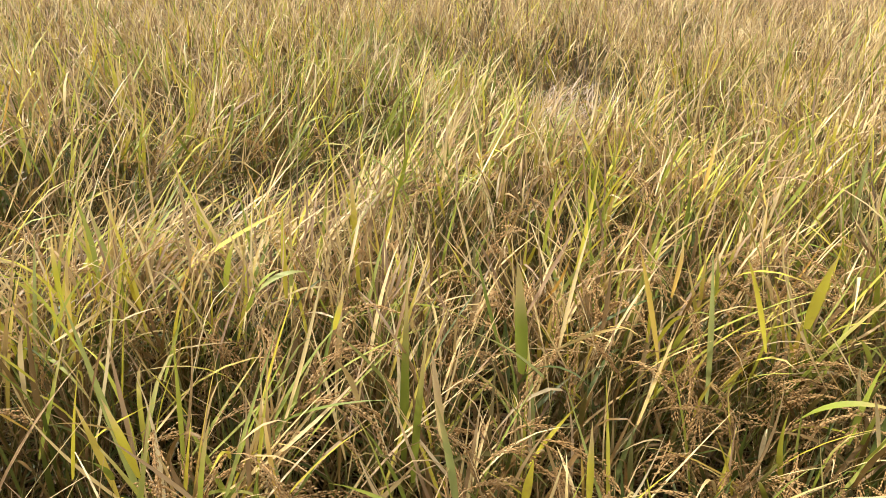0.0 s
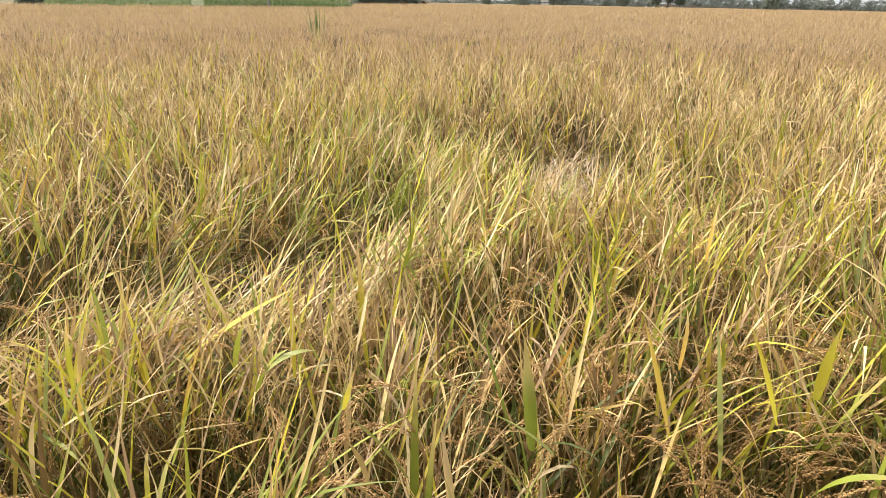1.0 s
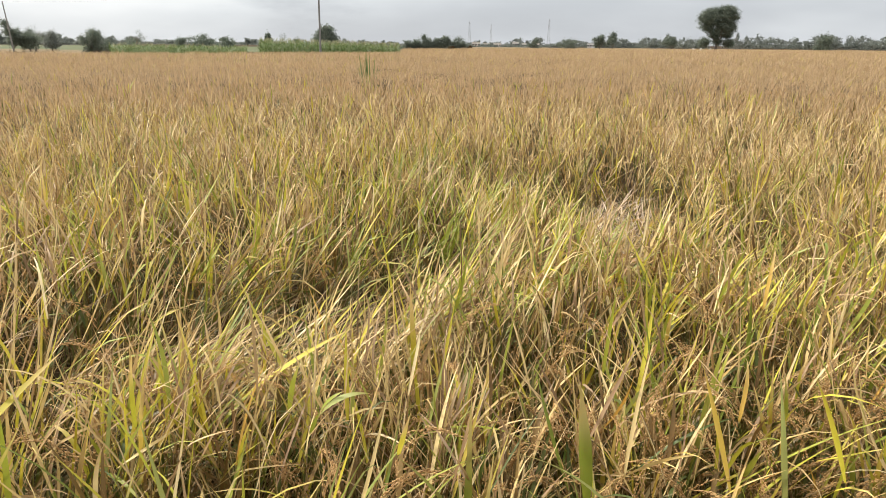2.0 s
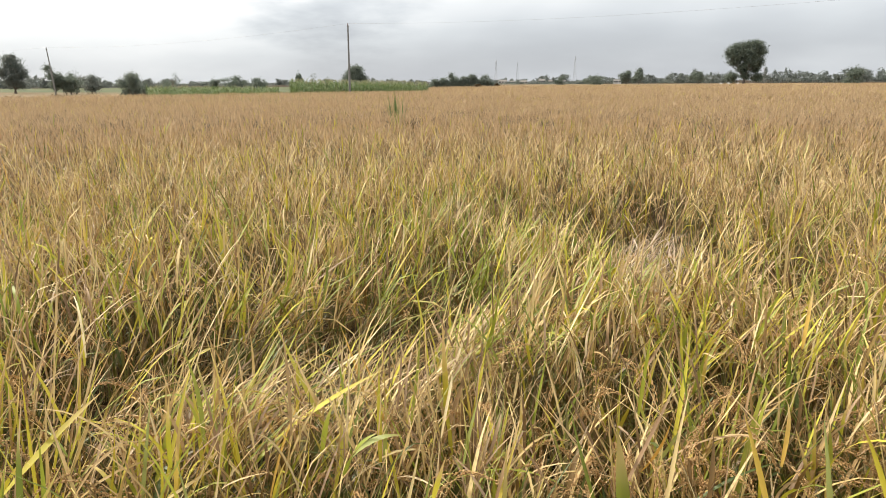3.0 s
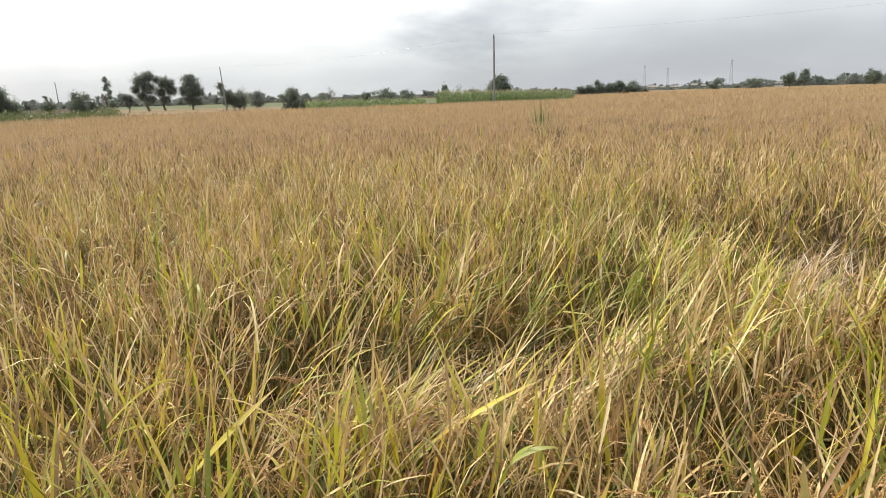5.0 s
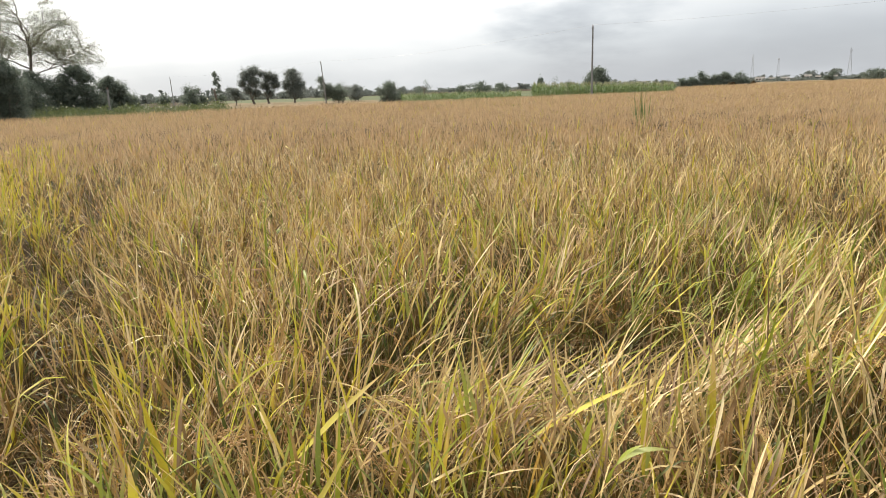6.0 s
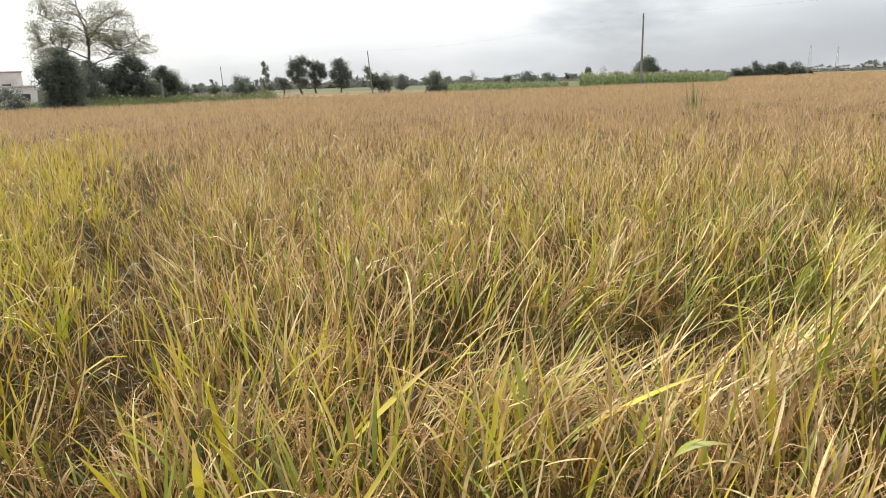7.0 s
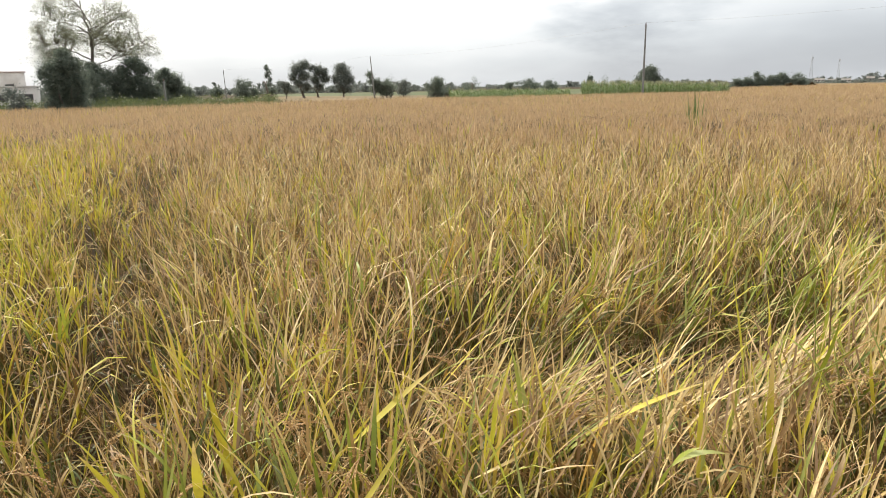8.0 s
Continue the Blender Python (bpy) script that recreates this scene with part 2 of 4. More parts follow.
def ribbons(base, heading, length, width, bend, segs, fold=0.0, twist=0.0, power=1.4, base_w=0.55):
    """Curved tapering blades. heading: unit vectors at the base; bend: radians of droop from base to tip."""
    N = len(base)
    phi = np.arctan2(heading[:, 1], heading[:, 0])
    th0 = np.arccos(np.clip(heading[:, 2], -1, 1))
    s = (np.arange(segs) + 0.5) / segs
    th = th0[:, None] + bend[:, None] * s ** np.asarray(power).reshape(-1, 1)
    sw = np.asarray(twist).reshape(-1, 1) * s * 0.5
    ph = phi[:, None] + sw
    d = np.stack([np.sin(th) * np.cos(ph), np.sin(th) * np.sin(ph), np.cos(th)], -1)
    pts = np.concatenate([base[:, None], base[:, None] + np.cumsum(d * (length / segs)[:, None, None], 1)], 1)
    tang = np.concatenate([d[:, :1], d], 1)
    side = np.stack([-np.sin(phi), np.cos(phi), 0 * phi], -1)[:, None]
    norm = np.cross(tang, np.broadcast_to(side, tang.shape))
    v = np.linspace(0, 1, segs + 1)
    tw = np.asarray(twist).reshape(-1, 1) * v
    side = side * np.cos(tw)[..., None] + norm * np.sin(tw)[..., None]
    prof = np.clip(np.minimum(base_w + 2.2 * v, (1 - v) * 1.9 + 0.03), 0, 1)[None, :, None] * width[:, None, None] / 2
    al = np.broadcast_to(v[None, :], (N, segs + 1))
    if fold:
        rows = np.stack([pts - side * prof, pts - norm * prof * fold, pts + side * prof], 2)
        r = np.arange(N)[:, None] * (segs + 1) * 3 + np.arange(segs)[None] * 3
        F = np.concatenate([np.stack([r, r + 1, r + 4, r + 3], -1).reshape(-1, 4), np.stack([r + 1, r + 2, r + 5, r + 4], -1).reshape(-1, 4)])
        return rows.reshape(-1, 3), F, np.repeat(al.reshape(-1), 3)
    rows = np.stack([pts - side * prof, pts + side * prof], 2)
    r = np.arange(N)[:, None] * (segs + 1) * 2 + np.arange(segs)[None] * 2
    F = np.stack([r, r + 1, r + 3, r + 2], -1).reshape(-1, 4)
    return rows.reshape(-1, 3), F, np.repeat(al.reshape(-1), 2)


def curve_points(base, heading, length, bend, at, power=1.4, steps=8):
    """Points and tangents at the fractions `at` of the curves that ribbons() would draw."""
    phi = np.arctan2(heading[:, 1], heading[:, 0])
    th0 = np.arccos(np.clip(heading[:, 2], -1, 1))
    s = (np.arange(steps) + 0.5) / steps * at[:, None]
    th = th0[:, None] + bend[:, None] * s ** power
    d = np.stack([np.sin(th) * np.cos(phi)[:, None], np.sin(th) * np.sin(phi)[:, None], np.cos(th)], -1)
    p = base + (d * (length * at / steps)[:, None, None]).sum(1)
    te = th0 + bend * at ** power
    return p, np.stack([np.sin(te) * np.cos(phi), np.sin(te) * np.sin(phi), np.cos(te)], -1)


def unit(v):
    return v / np.maximum(np.linalg.norm(v, axis=-1, keepdims=True), 1e-9)


def spindles(p, d, length, width):
    """Grains: three-sided spindles."""
    d = unit(d)
    a = unit(np.cross(d, np.broadcast_to([0.31, 0.57, 0.76], d.shape)))
    b = np.cross(d, a)
    L, W = length[:, None], width[:, None] * 0.56
    mid = p + d * L * 0.45
    V = np.stack([p, mid + a * W, mid - a * W * 0.5 + b * W * 0.87, mid - a * W * 0.5 - b * W * 0.87, p + d * L], 1).reshape(-1, 3)
    f = np.array([(0, 2, 1), (0, 3, 2), (0, 1, 3), (4, 1, 2), (4, 2, 3), (4, 3, 1)])
    return V, (np.arange(len(p))[:, None, None] * 5 + f[None]).reshape(-1, 3), np.full(len(V), 0.2)


def slivers(p, d, length, width, cross):
    """Far grains: pointed flat faces, crossed in pairs where they are near."""
    d = unit(d)
    a = unit(np.cross(d, rng.normal(0, 1, d.shape)))
    sides = [a, np.cross(d, a)] if cross else [a]
    L, W = length[:, None], width[:, None]
    mid = p + d * L * 0.45
    V = np.concatenate([np.stack([p, mid + s * W / 2, p + d * L, mid - s * W / 2], 1).reshape(-1, 3) for s in sides])
    return V, np.arange(len(V)).reshape(-1, 4), np.full(len(V), 0.2)


def tube(points, radii, sides=6):
    """A tapering round limb along points."""
    P = np.asarray(points, float)
    d = unit(np.gradient(P, axis=0))
    a = unit(np.cross(d, np.broadcast_to([0.13, 0.92, 0.37], d.shape)))
    b = np.cross(d, a)
    ang = np.arange(sides) * 2 * math.pi / sides
    ring = P[:, None] + (a[:, None] * np.cos(ang)[None, :, None] + b[:, None] * np.sin(ang)[None, :, None]) * np.asarray(radii)[:, None, None]
    k = np.arange(sides)
    r = np.arange(len(P) - 1)[:, None] * sides
    F = np.stack([r + k, r + (k + 1) % sides, r + sides + (k + 1) % sides, r + sides + k], -1).reshape(-1, 4)
    return ring.reshape(-1, 3), F, np.full(len(P) * sides, 0.3)


def foliage(lobes, n, size, fill=0.5):
    """Leaf clumps over several lobes (centre, radii): small crossed leaf faces with gaps between them."""
    c = np.array([l[0] for l in lobes])
    r = np.array([l[1] for l in lobes])
    vol = (r[:, 0] * r[:, 1] * r[:, 2]) ** 0.72
    k = rng.choice(len(lobes), n, p=vol / vol.sum())
    u = unit(rng.normal(0, 1, (n, 3)))
    rad = fill + (1 - fill) * rng.random(n) ** 0.5
    rad = rad * np.where(rng.random(n) < 0.06, rng.uniform(1.0, 1.09, n), 1.0)
    rag = 1 + 0.24 * np.sin(u[:, 0] * 7 + k) * np.sin(u[:, 1] * 6 + k * 2) + 0.16 * np.sin(u[:, 2] * 11 + u[:, 0] * 9 + k)
    p = c[k] + u * r[k] * (rad * rag)[:, None]
    a = unit(rng.normal(0, 1, (n, 3)) + u * 0.4)
    b = unit(np.cross(a, rng.normal(0, 1, (n, 3))))
    s = (size * rng.uniform(0.6, 1.3, n))[:, None]
    V = np.stack([p - a * s, p - b * s * 0.45, p + a * s, p + b * s * 0.45], 1).reshape(-1, 3)
    return V, np.arange(n * 4).reshape(-1, 4), np.full(n * 4, 0.4)


def box(bm, x, y, z, sx, sy, sz):
    """A box from its base centre."""
    bmesh.ops.create_cube(bm, size=1, matrix=Matrix.Translation((x, y, z + sz / 2)) @ Matrix.Diagonal((sx, sy, sz, 1)))


def at(az, d):
    """Plan position d metres away, az degrees to the left of straight ahead."""
    return -d * math.sin(radians(az)) - (0.16 if az > 28 else 0.05), d * math.cos(radians(az)) - 0.05


def empty(name, x, y, z=0.0, turn=0.0):
    ob = new(name)
    ob.matrix_world = pose(x, y, z, 0, 0, turn)
    return ob


# ---- ground ----
def sheet(name, corners, z, material, label, category):
    me = bpy.data.meshes.new(name)
    me.from_pydata([(x, y, z) for x, y in corners], [], [tuple(range(len(corners)))])
    me.materials.append(material)
    return tagged(new(name, me), label, category, kind="structure")


sheet("ground", [(-2500, -2500), (2500, -2500), (2500, 2500), (-2500, 2500)], 0.0, SOIL, "brown earth between the field crops", "ground")
# ---- the rice crop ----
rng = np.random.default_rng(11)


def wave(x, y, scale, seed):
    """Soft random field in 0..1 from a few crossing waves."""
    r = np.random.default_rng(seed)
    total = np.zeros_like(x)
    for _ in range(6):
        a, p, k = r.uniform(0, 6.283), r.uniform(0, 6.283), r.uniform(0.6, 1.6) / scale
        total = total + np.sin((x * np.cos(a) + y * np.sin(a)) * k * 6.283 + p)
    return np.clip(0.5 + total / 6.0, 0, 1)


def bump(x, y, cx, cy, along, across, turn):
    """Elliptic soft bump; turn is the direction of its long axis."""
    c, s = math.cos(radians(turn)), math.sin(radians(turn))
    u, v = (x - cx) * c + (y - cy) * s, -(x - cx) * s + (y - cy) * c
    return np.exp(-(u / along) ** 2 - (v / across) ** 2)


def strip_side(x, y):
    """Metres past the line where the yellower variety begins; positive inside it."""
    return (x + 1.9) * -0.614 + (y - 1.08) * -0.789 - 3.0 * np.clip((x + 1.7) / 0.5, 0, 1)


def trough_at(x, y):
    """The trodden furrow between the two varieties."""
    side = strip_side(x, y) - 0.10 - 0.05 * np.sin(x * 2.1)
    return np.exp(-(side / 0.29) ** 2) * np.clip((12 - np.hypot(x, y)) / 4, 0, 1)


def hollow(x, y):
    near = np.maximum(bump(x, y, -1.08, 2.42, 0.50, 0.20, 38), 0.45 * bump(x, y, -2.3, 1.5, 0.5, 0.26, 35))
    far = np.maximum(bump(x, y, 0.30, 5.10, 0.58, 0.66, 5), 0.85 * bump(x, y, 1.32, 4.05, 0.40, 0.20, 75))
    return np.maximum(np.maximum(near, far), np.minimum(1.25 * bump(x, y, 0.88, 5.00, 1.0, 0.38, 77), 1.0))


def lean_at(x, y):
    """Horizontal lean of the stalks."""
    lodged = np.clip(bump(x, y, -0.98, 2.42, 1.1, 0.48, 40) + 0.45 * bump(x, y, -0.4, 3.1, 1.4, 0.7, 55), 0, 1)
    second = bump(x, y, 0.95, 3.8, 0.7, 0.5, 20)
    trough = trough_at(x, y)
    lx = 0.0 + 0.74 * lodged - 0.20 * second + 0.30 * (wave(x, y, 1.7, 1) - 0.5) + 0.5 * (wave(x, y, 0.7, 41) - 0.5) + 1.1 * trough * (wave(x, y, 0.9, 5) - 0.4)
    ly = -0.02 + 0.34 * lodged - 0.70 * second + 0.30 * (wave(x, y, 1.9, 2) - 0.5) + 0.5 * (wave(x, y, 0.75, 43) - 0.5) - 0.25 * trough
    return lx, ly


def front(x):
    """Where the crop begins, at the edge on which the camera stands."""
    return 0.82 + 0.30 * np.minimum(x, 0.0) + 0.04 * np.maximum(x, 0.0) + 0.05 * np.sin(x * 7.0)


def height_at(x, y):
    edge = 0.70 + 0.30 * np.clip((y - front(x)) / 0.42, 0, 1)    # the outermost plants are shorter
    return edge * (0.90 + 0.10 * wave(x, y, 3.1, 3) + 0.10 * wave(x, y, 0.55, 13)) * (1 - 0.7 * hollow(x, y)) * (1 - 0.66 * trough_at(x, y)) * (1 - 0.32 * bump(x, y, 0.95, 1.0, 0.6, 0.5, 0))


def corner(x, y):
    """The heavy-eared corner at the edge of the field."""
    return bump(x, y, 0.85, 1.0, 0.6, 0.45, 0)


def tone_at(x, y):
    """Shares of yellow and of green blades."""
    r = np.hypot(x, y)
    patch = wave(x, y, 2.4, 7)
    strip = np.clip(strip_side(x, y) * 1.6 - 0.1 + 0.9 * (wave(x, y, 0.8, 31) - 0.5), 0, 1) * np.clip(2.1 - r / 9, 0, 1)
    fade = np.clip((10 - r) / 7, 0.0, 1)
    cool = bump(x, y, 0.2, 5.2, 1.6, 0.7, 15) + bump(x, y, -0.55, 3.2, 1.2, 0.7, 45) + 0.7 * bump(x, y, -1.2, 4.2, 0.6, 0.35, 0)
    cool = cool + 0.8 * bump(x, y, 0.85, 1.35, 0.6, 0.6, 0)
    yellow = 0.03 + fade * (0.05 + 0.14 * patch) + 0.22 * bump(x, y, -1.35, 1.1, 0.5, 0.35, 30) + 0.52 * strip * np.clip(0.5 + r / 8, 0, 1)
    green = 0.01 + fade * (0.05 + 0.11 * (1 - patch)) + 0.24 * np.clip(cool, 0, 1) + 0.03 * strip
    bleached = bump(x, y, 2.1, 6.3, 1.7, 1.0, 20)
    laid = 1 - np.maximum(0.45 * bump(x, y, -0.8, 2.15, 0.9, 0.42, 40), 0.8 * bleached)    # lodged stalks have dried out
    # hills ripen unevenly: some stay lime or green, most are dry
    gx, gy = np.round(x / 0.22), np.round(y / 0.22)
    late = np.modf(np.abs(np.sin(gx * 12.99 + gy * 78.23) * 437.58))[0]
    later = np.modf(np.abs(np.sin(gx * 39.35 + gy * 11.14) * 291.73))[0]
    yellow = yellow * np.where(late < 0.3, 2.2, 0.65)
    green = green * np.where(later < 0.3, 2.2, 0.7)
    return yellow * laid, green * laid


def jitter(n, lo, hi):
    return rng.uniform(lo, hi, n)


def aside(d, spread, n):
    """Directions that deviate from d by about `spread`, to any side."""
    a = jitter(n, 0, 6.283)
    return unit(d + np.stack([np.cos(a), np.sin(a), 0 * a], -1) * spread[:, None])


def culms_at(x, y):
    """Base, heading, length and bend of a stalk at each place."""
    n = len(x)
    lx, ly = lean_at(x, y)
    gx, gy = np.round(x / 0.23), np.round(y / 0.23)
    calm = 1 - 0.5 * np.clip(np.hypot(lx, ly), 0, 1)    # lodged stalks lie more alike
    lx = lx + calm * rng.normal(0, 0.19, n) + calm * 0.15 * np.sin(gx * 51.7 + gy * 17.3)
    ly = ly + calm * rng.normal(0, 0.19, n) + calm * 0.15 * np.sin(gx * 23.1 + gy * 67.9)
    amount = np.hypot(lx, ly)
    start = unit(np.stack([lx * 0.62, ly * 0.62, np.ones(n)], -1))
    length = height_at(x, y) * (1 + 0.10 * np.sin(gx * 31.7 + gy * 91.3)) * jitter(n, 0.60, 0.76) * (1 + 0.12 * np.minimum(amount, 1))
    return np.stack([x, y, np.zeros(n)], -1), start, length, np.clip(amount * 0.5, 0, 0.6)


def panicles(p, d, branches, per, size, grain_w, shape):
    """Drooping ears: a bent axis with thin hanging branches along which the grains sit close together."""
    n = len(p)
    bend, length = jitter(n, 2.1, 3.0), jitter(n, 0.16, 0.24)
    head = aside(d, jitter(n, 0.05, 0.3), n)
    axis = ribbons(p, head, length, np.full(n, 0.0024), bend, 5 if per > 4 else 2, power=0.75)
    k = np.repeat(np.arange(n), branches)
    s = np.tile((np.arange(branches) + 0.6) / branches, n) * 0.86 + 0.12 + rng.uniform(-0.04, 0.04, len(k))
    q, t = curve_points(p[k], head[k], length[k], bend[k], np.clip(s, 0, 1), power=0.75)
    out = unit(t * 1.0 + rng.normal(0, 0.16, (len(k), 3)) + np.array([0, 0, -0.12]))
    m = np.repeat(np.arange(len(k)), per)
    reach = 0.085 * (1.2 - 0.6 * s)
    u = np.tile((np.arange(per) + 0.3) / per, len(k))[:, None] * reach[m][:, None]
    pos = q[m] + out[m] * u + np.array([0, 0, -3.0]) * u * u + rng.normal(0, 0.0017, (len(m), 3))
    way = unit(out[m] + np.array([0, 0, -1.0]) * u * 6 + rng.normal(0, 0.20, pos.shape))
    L, W = size * rng.uniform(0.85, 1.15, len(m)), np.full(len(m), grain_w)
    if shape == "solid":
        twig = ribbons(q, out, reach, np.full(len(k), 0.0014), jitter(len(k), 0.2, 0.5), 2)
        axis = (np.concatenate([axis[0], twig[0]]), np.concatenate([axis[1], twig[1] + len(axis[0])]), np.concatenate([axis[2], twig[2]]))
        return axis, spindles(pos, way, L, W)
    return axis, slivers(pos, way, L, W, shape == "crossed")


def blades_for(x, y, per, width, segs, fold, broad=1.0):
    """Leaf blades of the stalks at x, y: lists of ribbon pieces for dry, yellow and green blades, and the stalks' tops."""
    n = len(x)
    base, head, length, bend = culms_at(x, y)
    yellow, green = tone_at(x, y)
    found = {"dry": [], "yellow": [], "green": [], "lower": []}
    top, tangent = curve_points(base, head, length, bend, np.full(n, 0.98))
    for i in range(per):
        where = (0.93, 0.78, 0.60, 0.42, 0.9)[i] + jitter(n, -0.06, 0.05)
        p, t = curve_points(base, head, length, bend, where)
        pick = rng.random(n)
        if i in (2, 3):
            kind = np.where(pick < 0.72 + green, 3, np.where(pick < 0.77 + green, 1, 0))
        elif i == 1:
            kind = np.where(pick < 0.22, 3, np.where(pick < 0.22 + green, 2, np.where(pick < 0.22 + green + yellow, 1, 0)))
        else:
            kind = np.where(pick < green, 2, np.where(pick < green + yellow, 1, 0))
        # most blades in the corner also take the shade-darkened LOWER colour
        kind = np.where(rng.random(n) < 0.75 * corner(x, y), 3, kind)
        spread = jitter(n, 0.05, 0.62) if i in (0, 4) else jitter(n, 0.1, 0.80)
        head_i = aside(t, spread, n)
        L = jitter(n, 0.17, 0.38) if i in (0, 4) else jitter(n, 0.26, 0.50)
        droop = jitter(n, -0.15, 0.6) + (rng.random(n) < 0.22) * jitter(n, 0.6, 2.2)
        snapped = rng.random(n) < 0.13    # blades folded over near the tip
        droop = np.where(snapped, jitter(n, 1.2, 2.7), droop)
        curl = np.where(snapped, jitter(n, 3.0, 7.0), 1.4)
        for k, key in enumerate(("dry", "yellow", "green", "lower")):
            m = kind == k
            q = int(m.sum())
            if not q:
                continue
            wide = width * (broad * jitter(q, 0.20, 0.60) if k == 0 else jitter(q, 0.35, 0.9) if k == 1 else jitter(q, 0.35, 0.95))
            tw = rng.normal(0, 1.4 if k == 0 else 0.7, q)
            found[key].append(ribbons(p[m], head_i[m], L[m] * (0.68 if k == 3 else 1.0), wide, droop[m], segs, fold, tw, curl[m]))
    return found, (base, head, length, bend), (top, tangent)


def scatter(r0, r1, dens, a0=-44.0, a1=78.0):
    n = int(dens * (r1 ** 2 - r0 ** 2) * radians(a1 - a0) / 2)
    r = np.sqrt(rng.uniform(r0 ** 2, r1 ** 2, n))
    a = np.radians(rng.uniform(a0, a1, n))
    return -r * np.sin(a), r * np.cos(a)


def thin_out(x, y):
    keep = rng.random(len(x)) > np.maximum(0.72 * hollow(x, y), 0.48 * trough_at(x, y))
    return x[keep], y[keep]


def clumped(x, y, spacing, pull):
    """Draws stalks towards the hills in which rice is planted."""
    gx, gy = np.round(x / spacing), np.round(y / spacing)
    ox, oy = np.sin(gx * 12.99 + gy * 78.2) * 0.3, np.sin(gx * 39.3 + gy * 11.1) * 0.3
    return x + ((gx + ox) * spacing - x) * pull, y + ((gy + oy) * spacing - y) * pull


LEAF_MATS = {"dry": STRAW, "yellow": YELLOW, "green": GREEN, "lower": LOWER}
LEAF_NAMES = {"dry": "dry_leaves", "yellow": "yellow_leaves", "green": "green_leaves", "lower": "lower_leaves"}

NEAR0, NEAR1 = 0.62, 2.3        # the stretch whose plants are built one by one


def rice_plants():
    """The nearest hills, each a plant with its leaves and ears."""
    count = 0
    for gx in np.arange(-2.5, 1.8, 0.21):
        for gy in np.arange(0.1, 2.4, 0.21):
            x, y = gx + rng.uniform(-0.06, 0.06), gy + rng.uniform(-0.06, 0.06)
            r, az = math.hypot(x, y), math.degrees(math.atan2(-x, y))
            if y < front(x) or not (NEAR0 < r < NEAR1 and -46 < az < 78) or hollow(np.array([x]), np.array([y]))[0] > 0.4:
                continue
            count += 1
            n = 12
            px, py = x + rng.normal(0, 0.03, n), y + rng.normal(0, 0.03, n)
            found, (b, h, L, bend), (top, tang) = blades_for(px, py, 4, 0.015, 7, 0.22, 1.15)
            root = tagged(empty("rice_plant", x, y), "ripe rice plant with drying straw-coloured and green leaves", "rice plant", "rice plants")
            shift = np.array([x, y, 0.0])
            stem = ribbons(b - shift, h, L, np.full(n, 0.0055), bend, 5, 0.5, base_w=1.0)
            for j in range(n):
                q = np.arange(5) * 3
                put("culm", [(stem[0][j * 18:(j + 1) * 18], np.concatenate([np.stack([q, q + 1, q + 4, q + 3], -1), np.stack([q + 1, q + 2, q + 5, q + 4], -1)]), stem[2][j * 18:(j + 1) * 18])], CULM, root)
            if found["dry"]:
                put("dry_foliage", [(v - shift, f, a) for v, f, a in found["dry"]], STRAW, root, "thin dry straw-coloured leaves")
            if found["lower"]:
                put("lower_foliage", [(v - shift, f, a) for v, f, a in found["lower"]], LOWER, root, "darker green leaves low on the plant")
            for key, label in (("yellow", "yellowing leaf blade"), ("green", "green leaf blade")):
                for v, f, a in found[key]:
                    rows = 8 * 3
                    for j in range(len(v) // rows):
                        own = v[j * rows:(j + 1) * rows] - shift
                        q = np.arange(7) * 3
                        faces = np.concatenate([np.stack([q, q + 1, q + 4, q + 3], -1), np.stack([q + 1, q + 2, q + 5, q + 4], -1)])
                        put("leaf", [(own, faces, a[j * rows:(j + 1) * rows])], LEAF_MATS[key], root, label)
            rich = 0.36 + 0.14 * (x > -0.35) * (y < 1.7) + 0.25 * (x > 0.25) * (y < 1.4) + 0.3 * (strip_side(np.array([x]), np.array([y]))[0] > 0.1)
            rich = rich * (1 - 0.75 * bump(x, y, -0.75, 1.95, 0.9, 0.5, 40))
            for j in np.nonzero(rng.random(n) < rich)[0]:
                axis, grains = panicles(top[j:j + 1] - shift, tang[j:j + 1], 9, 12, 0.0102, 0.0042, "solid")
                put("panicle", [axis, grains], GRAIN, root, "drooping ear of ripe brown grains")
    return count


rice_plants()

PLANTS = [o for o in scene.objects if o.name.split(".")[0] == "rice_plant"]


def broad_leaf(base, tip, width, tone, bend):
    """A conspicuous broad leaf of the plant that stands nearest to it."""
    root = min(PLANTS, key=lambda o: math.hypot(o.location.x - base[0], o.location.y - base[1]))
    shift = np.array([root.location.x, root.location.y, 0.0])
    chord = np.array(tip) - np.array(base)
    size = float(np.linalg.norm(chord))
    head = unit(chord / size + np.array([0, 0, 0.45 * bend]))
    start = np.array([base]) - shift - chord[None] * 0.25
    put("leaf", [ribbons(start, head[None], np.array([size * 1.27 * (1 + 0.06 * bend)]), np.array([width * 1.2]), np.array([bend]), 9, 0.2, np.array([0.35 if bend < 0.3 else 0.8]))],
        LEAF_MATS[tone], root, {"dry": "dry straw-coloured leaf blade", "yellow": "broad yellowing leaf blade", "green": "broad green leaf blade"}[tone])


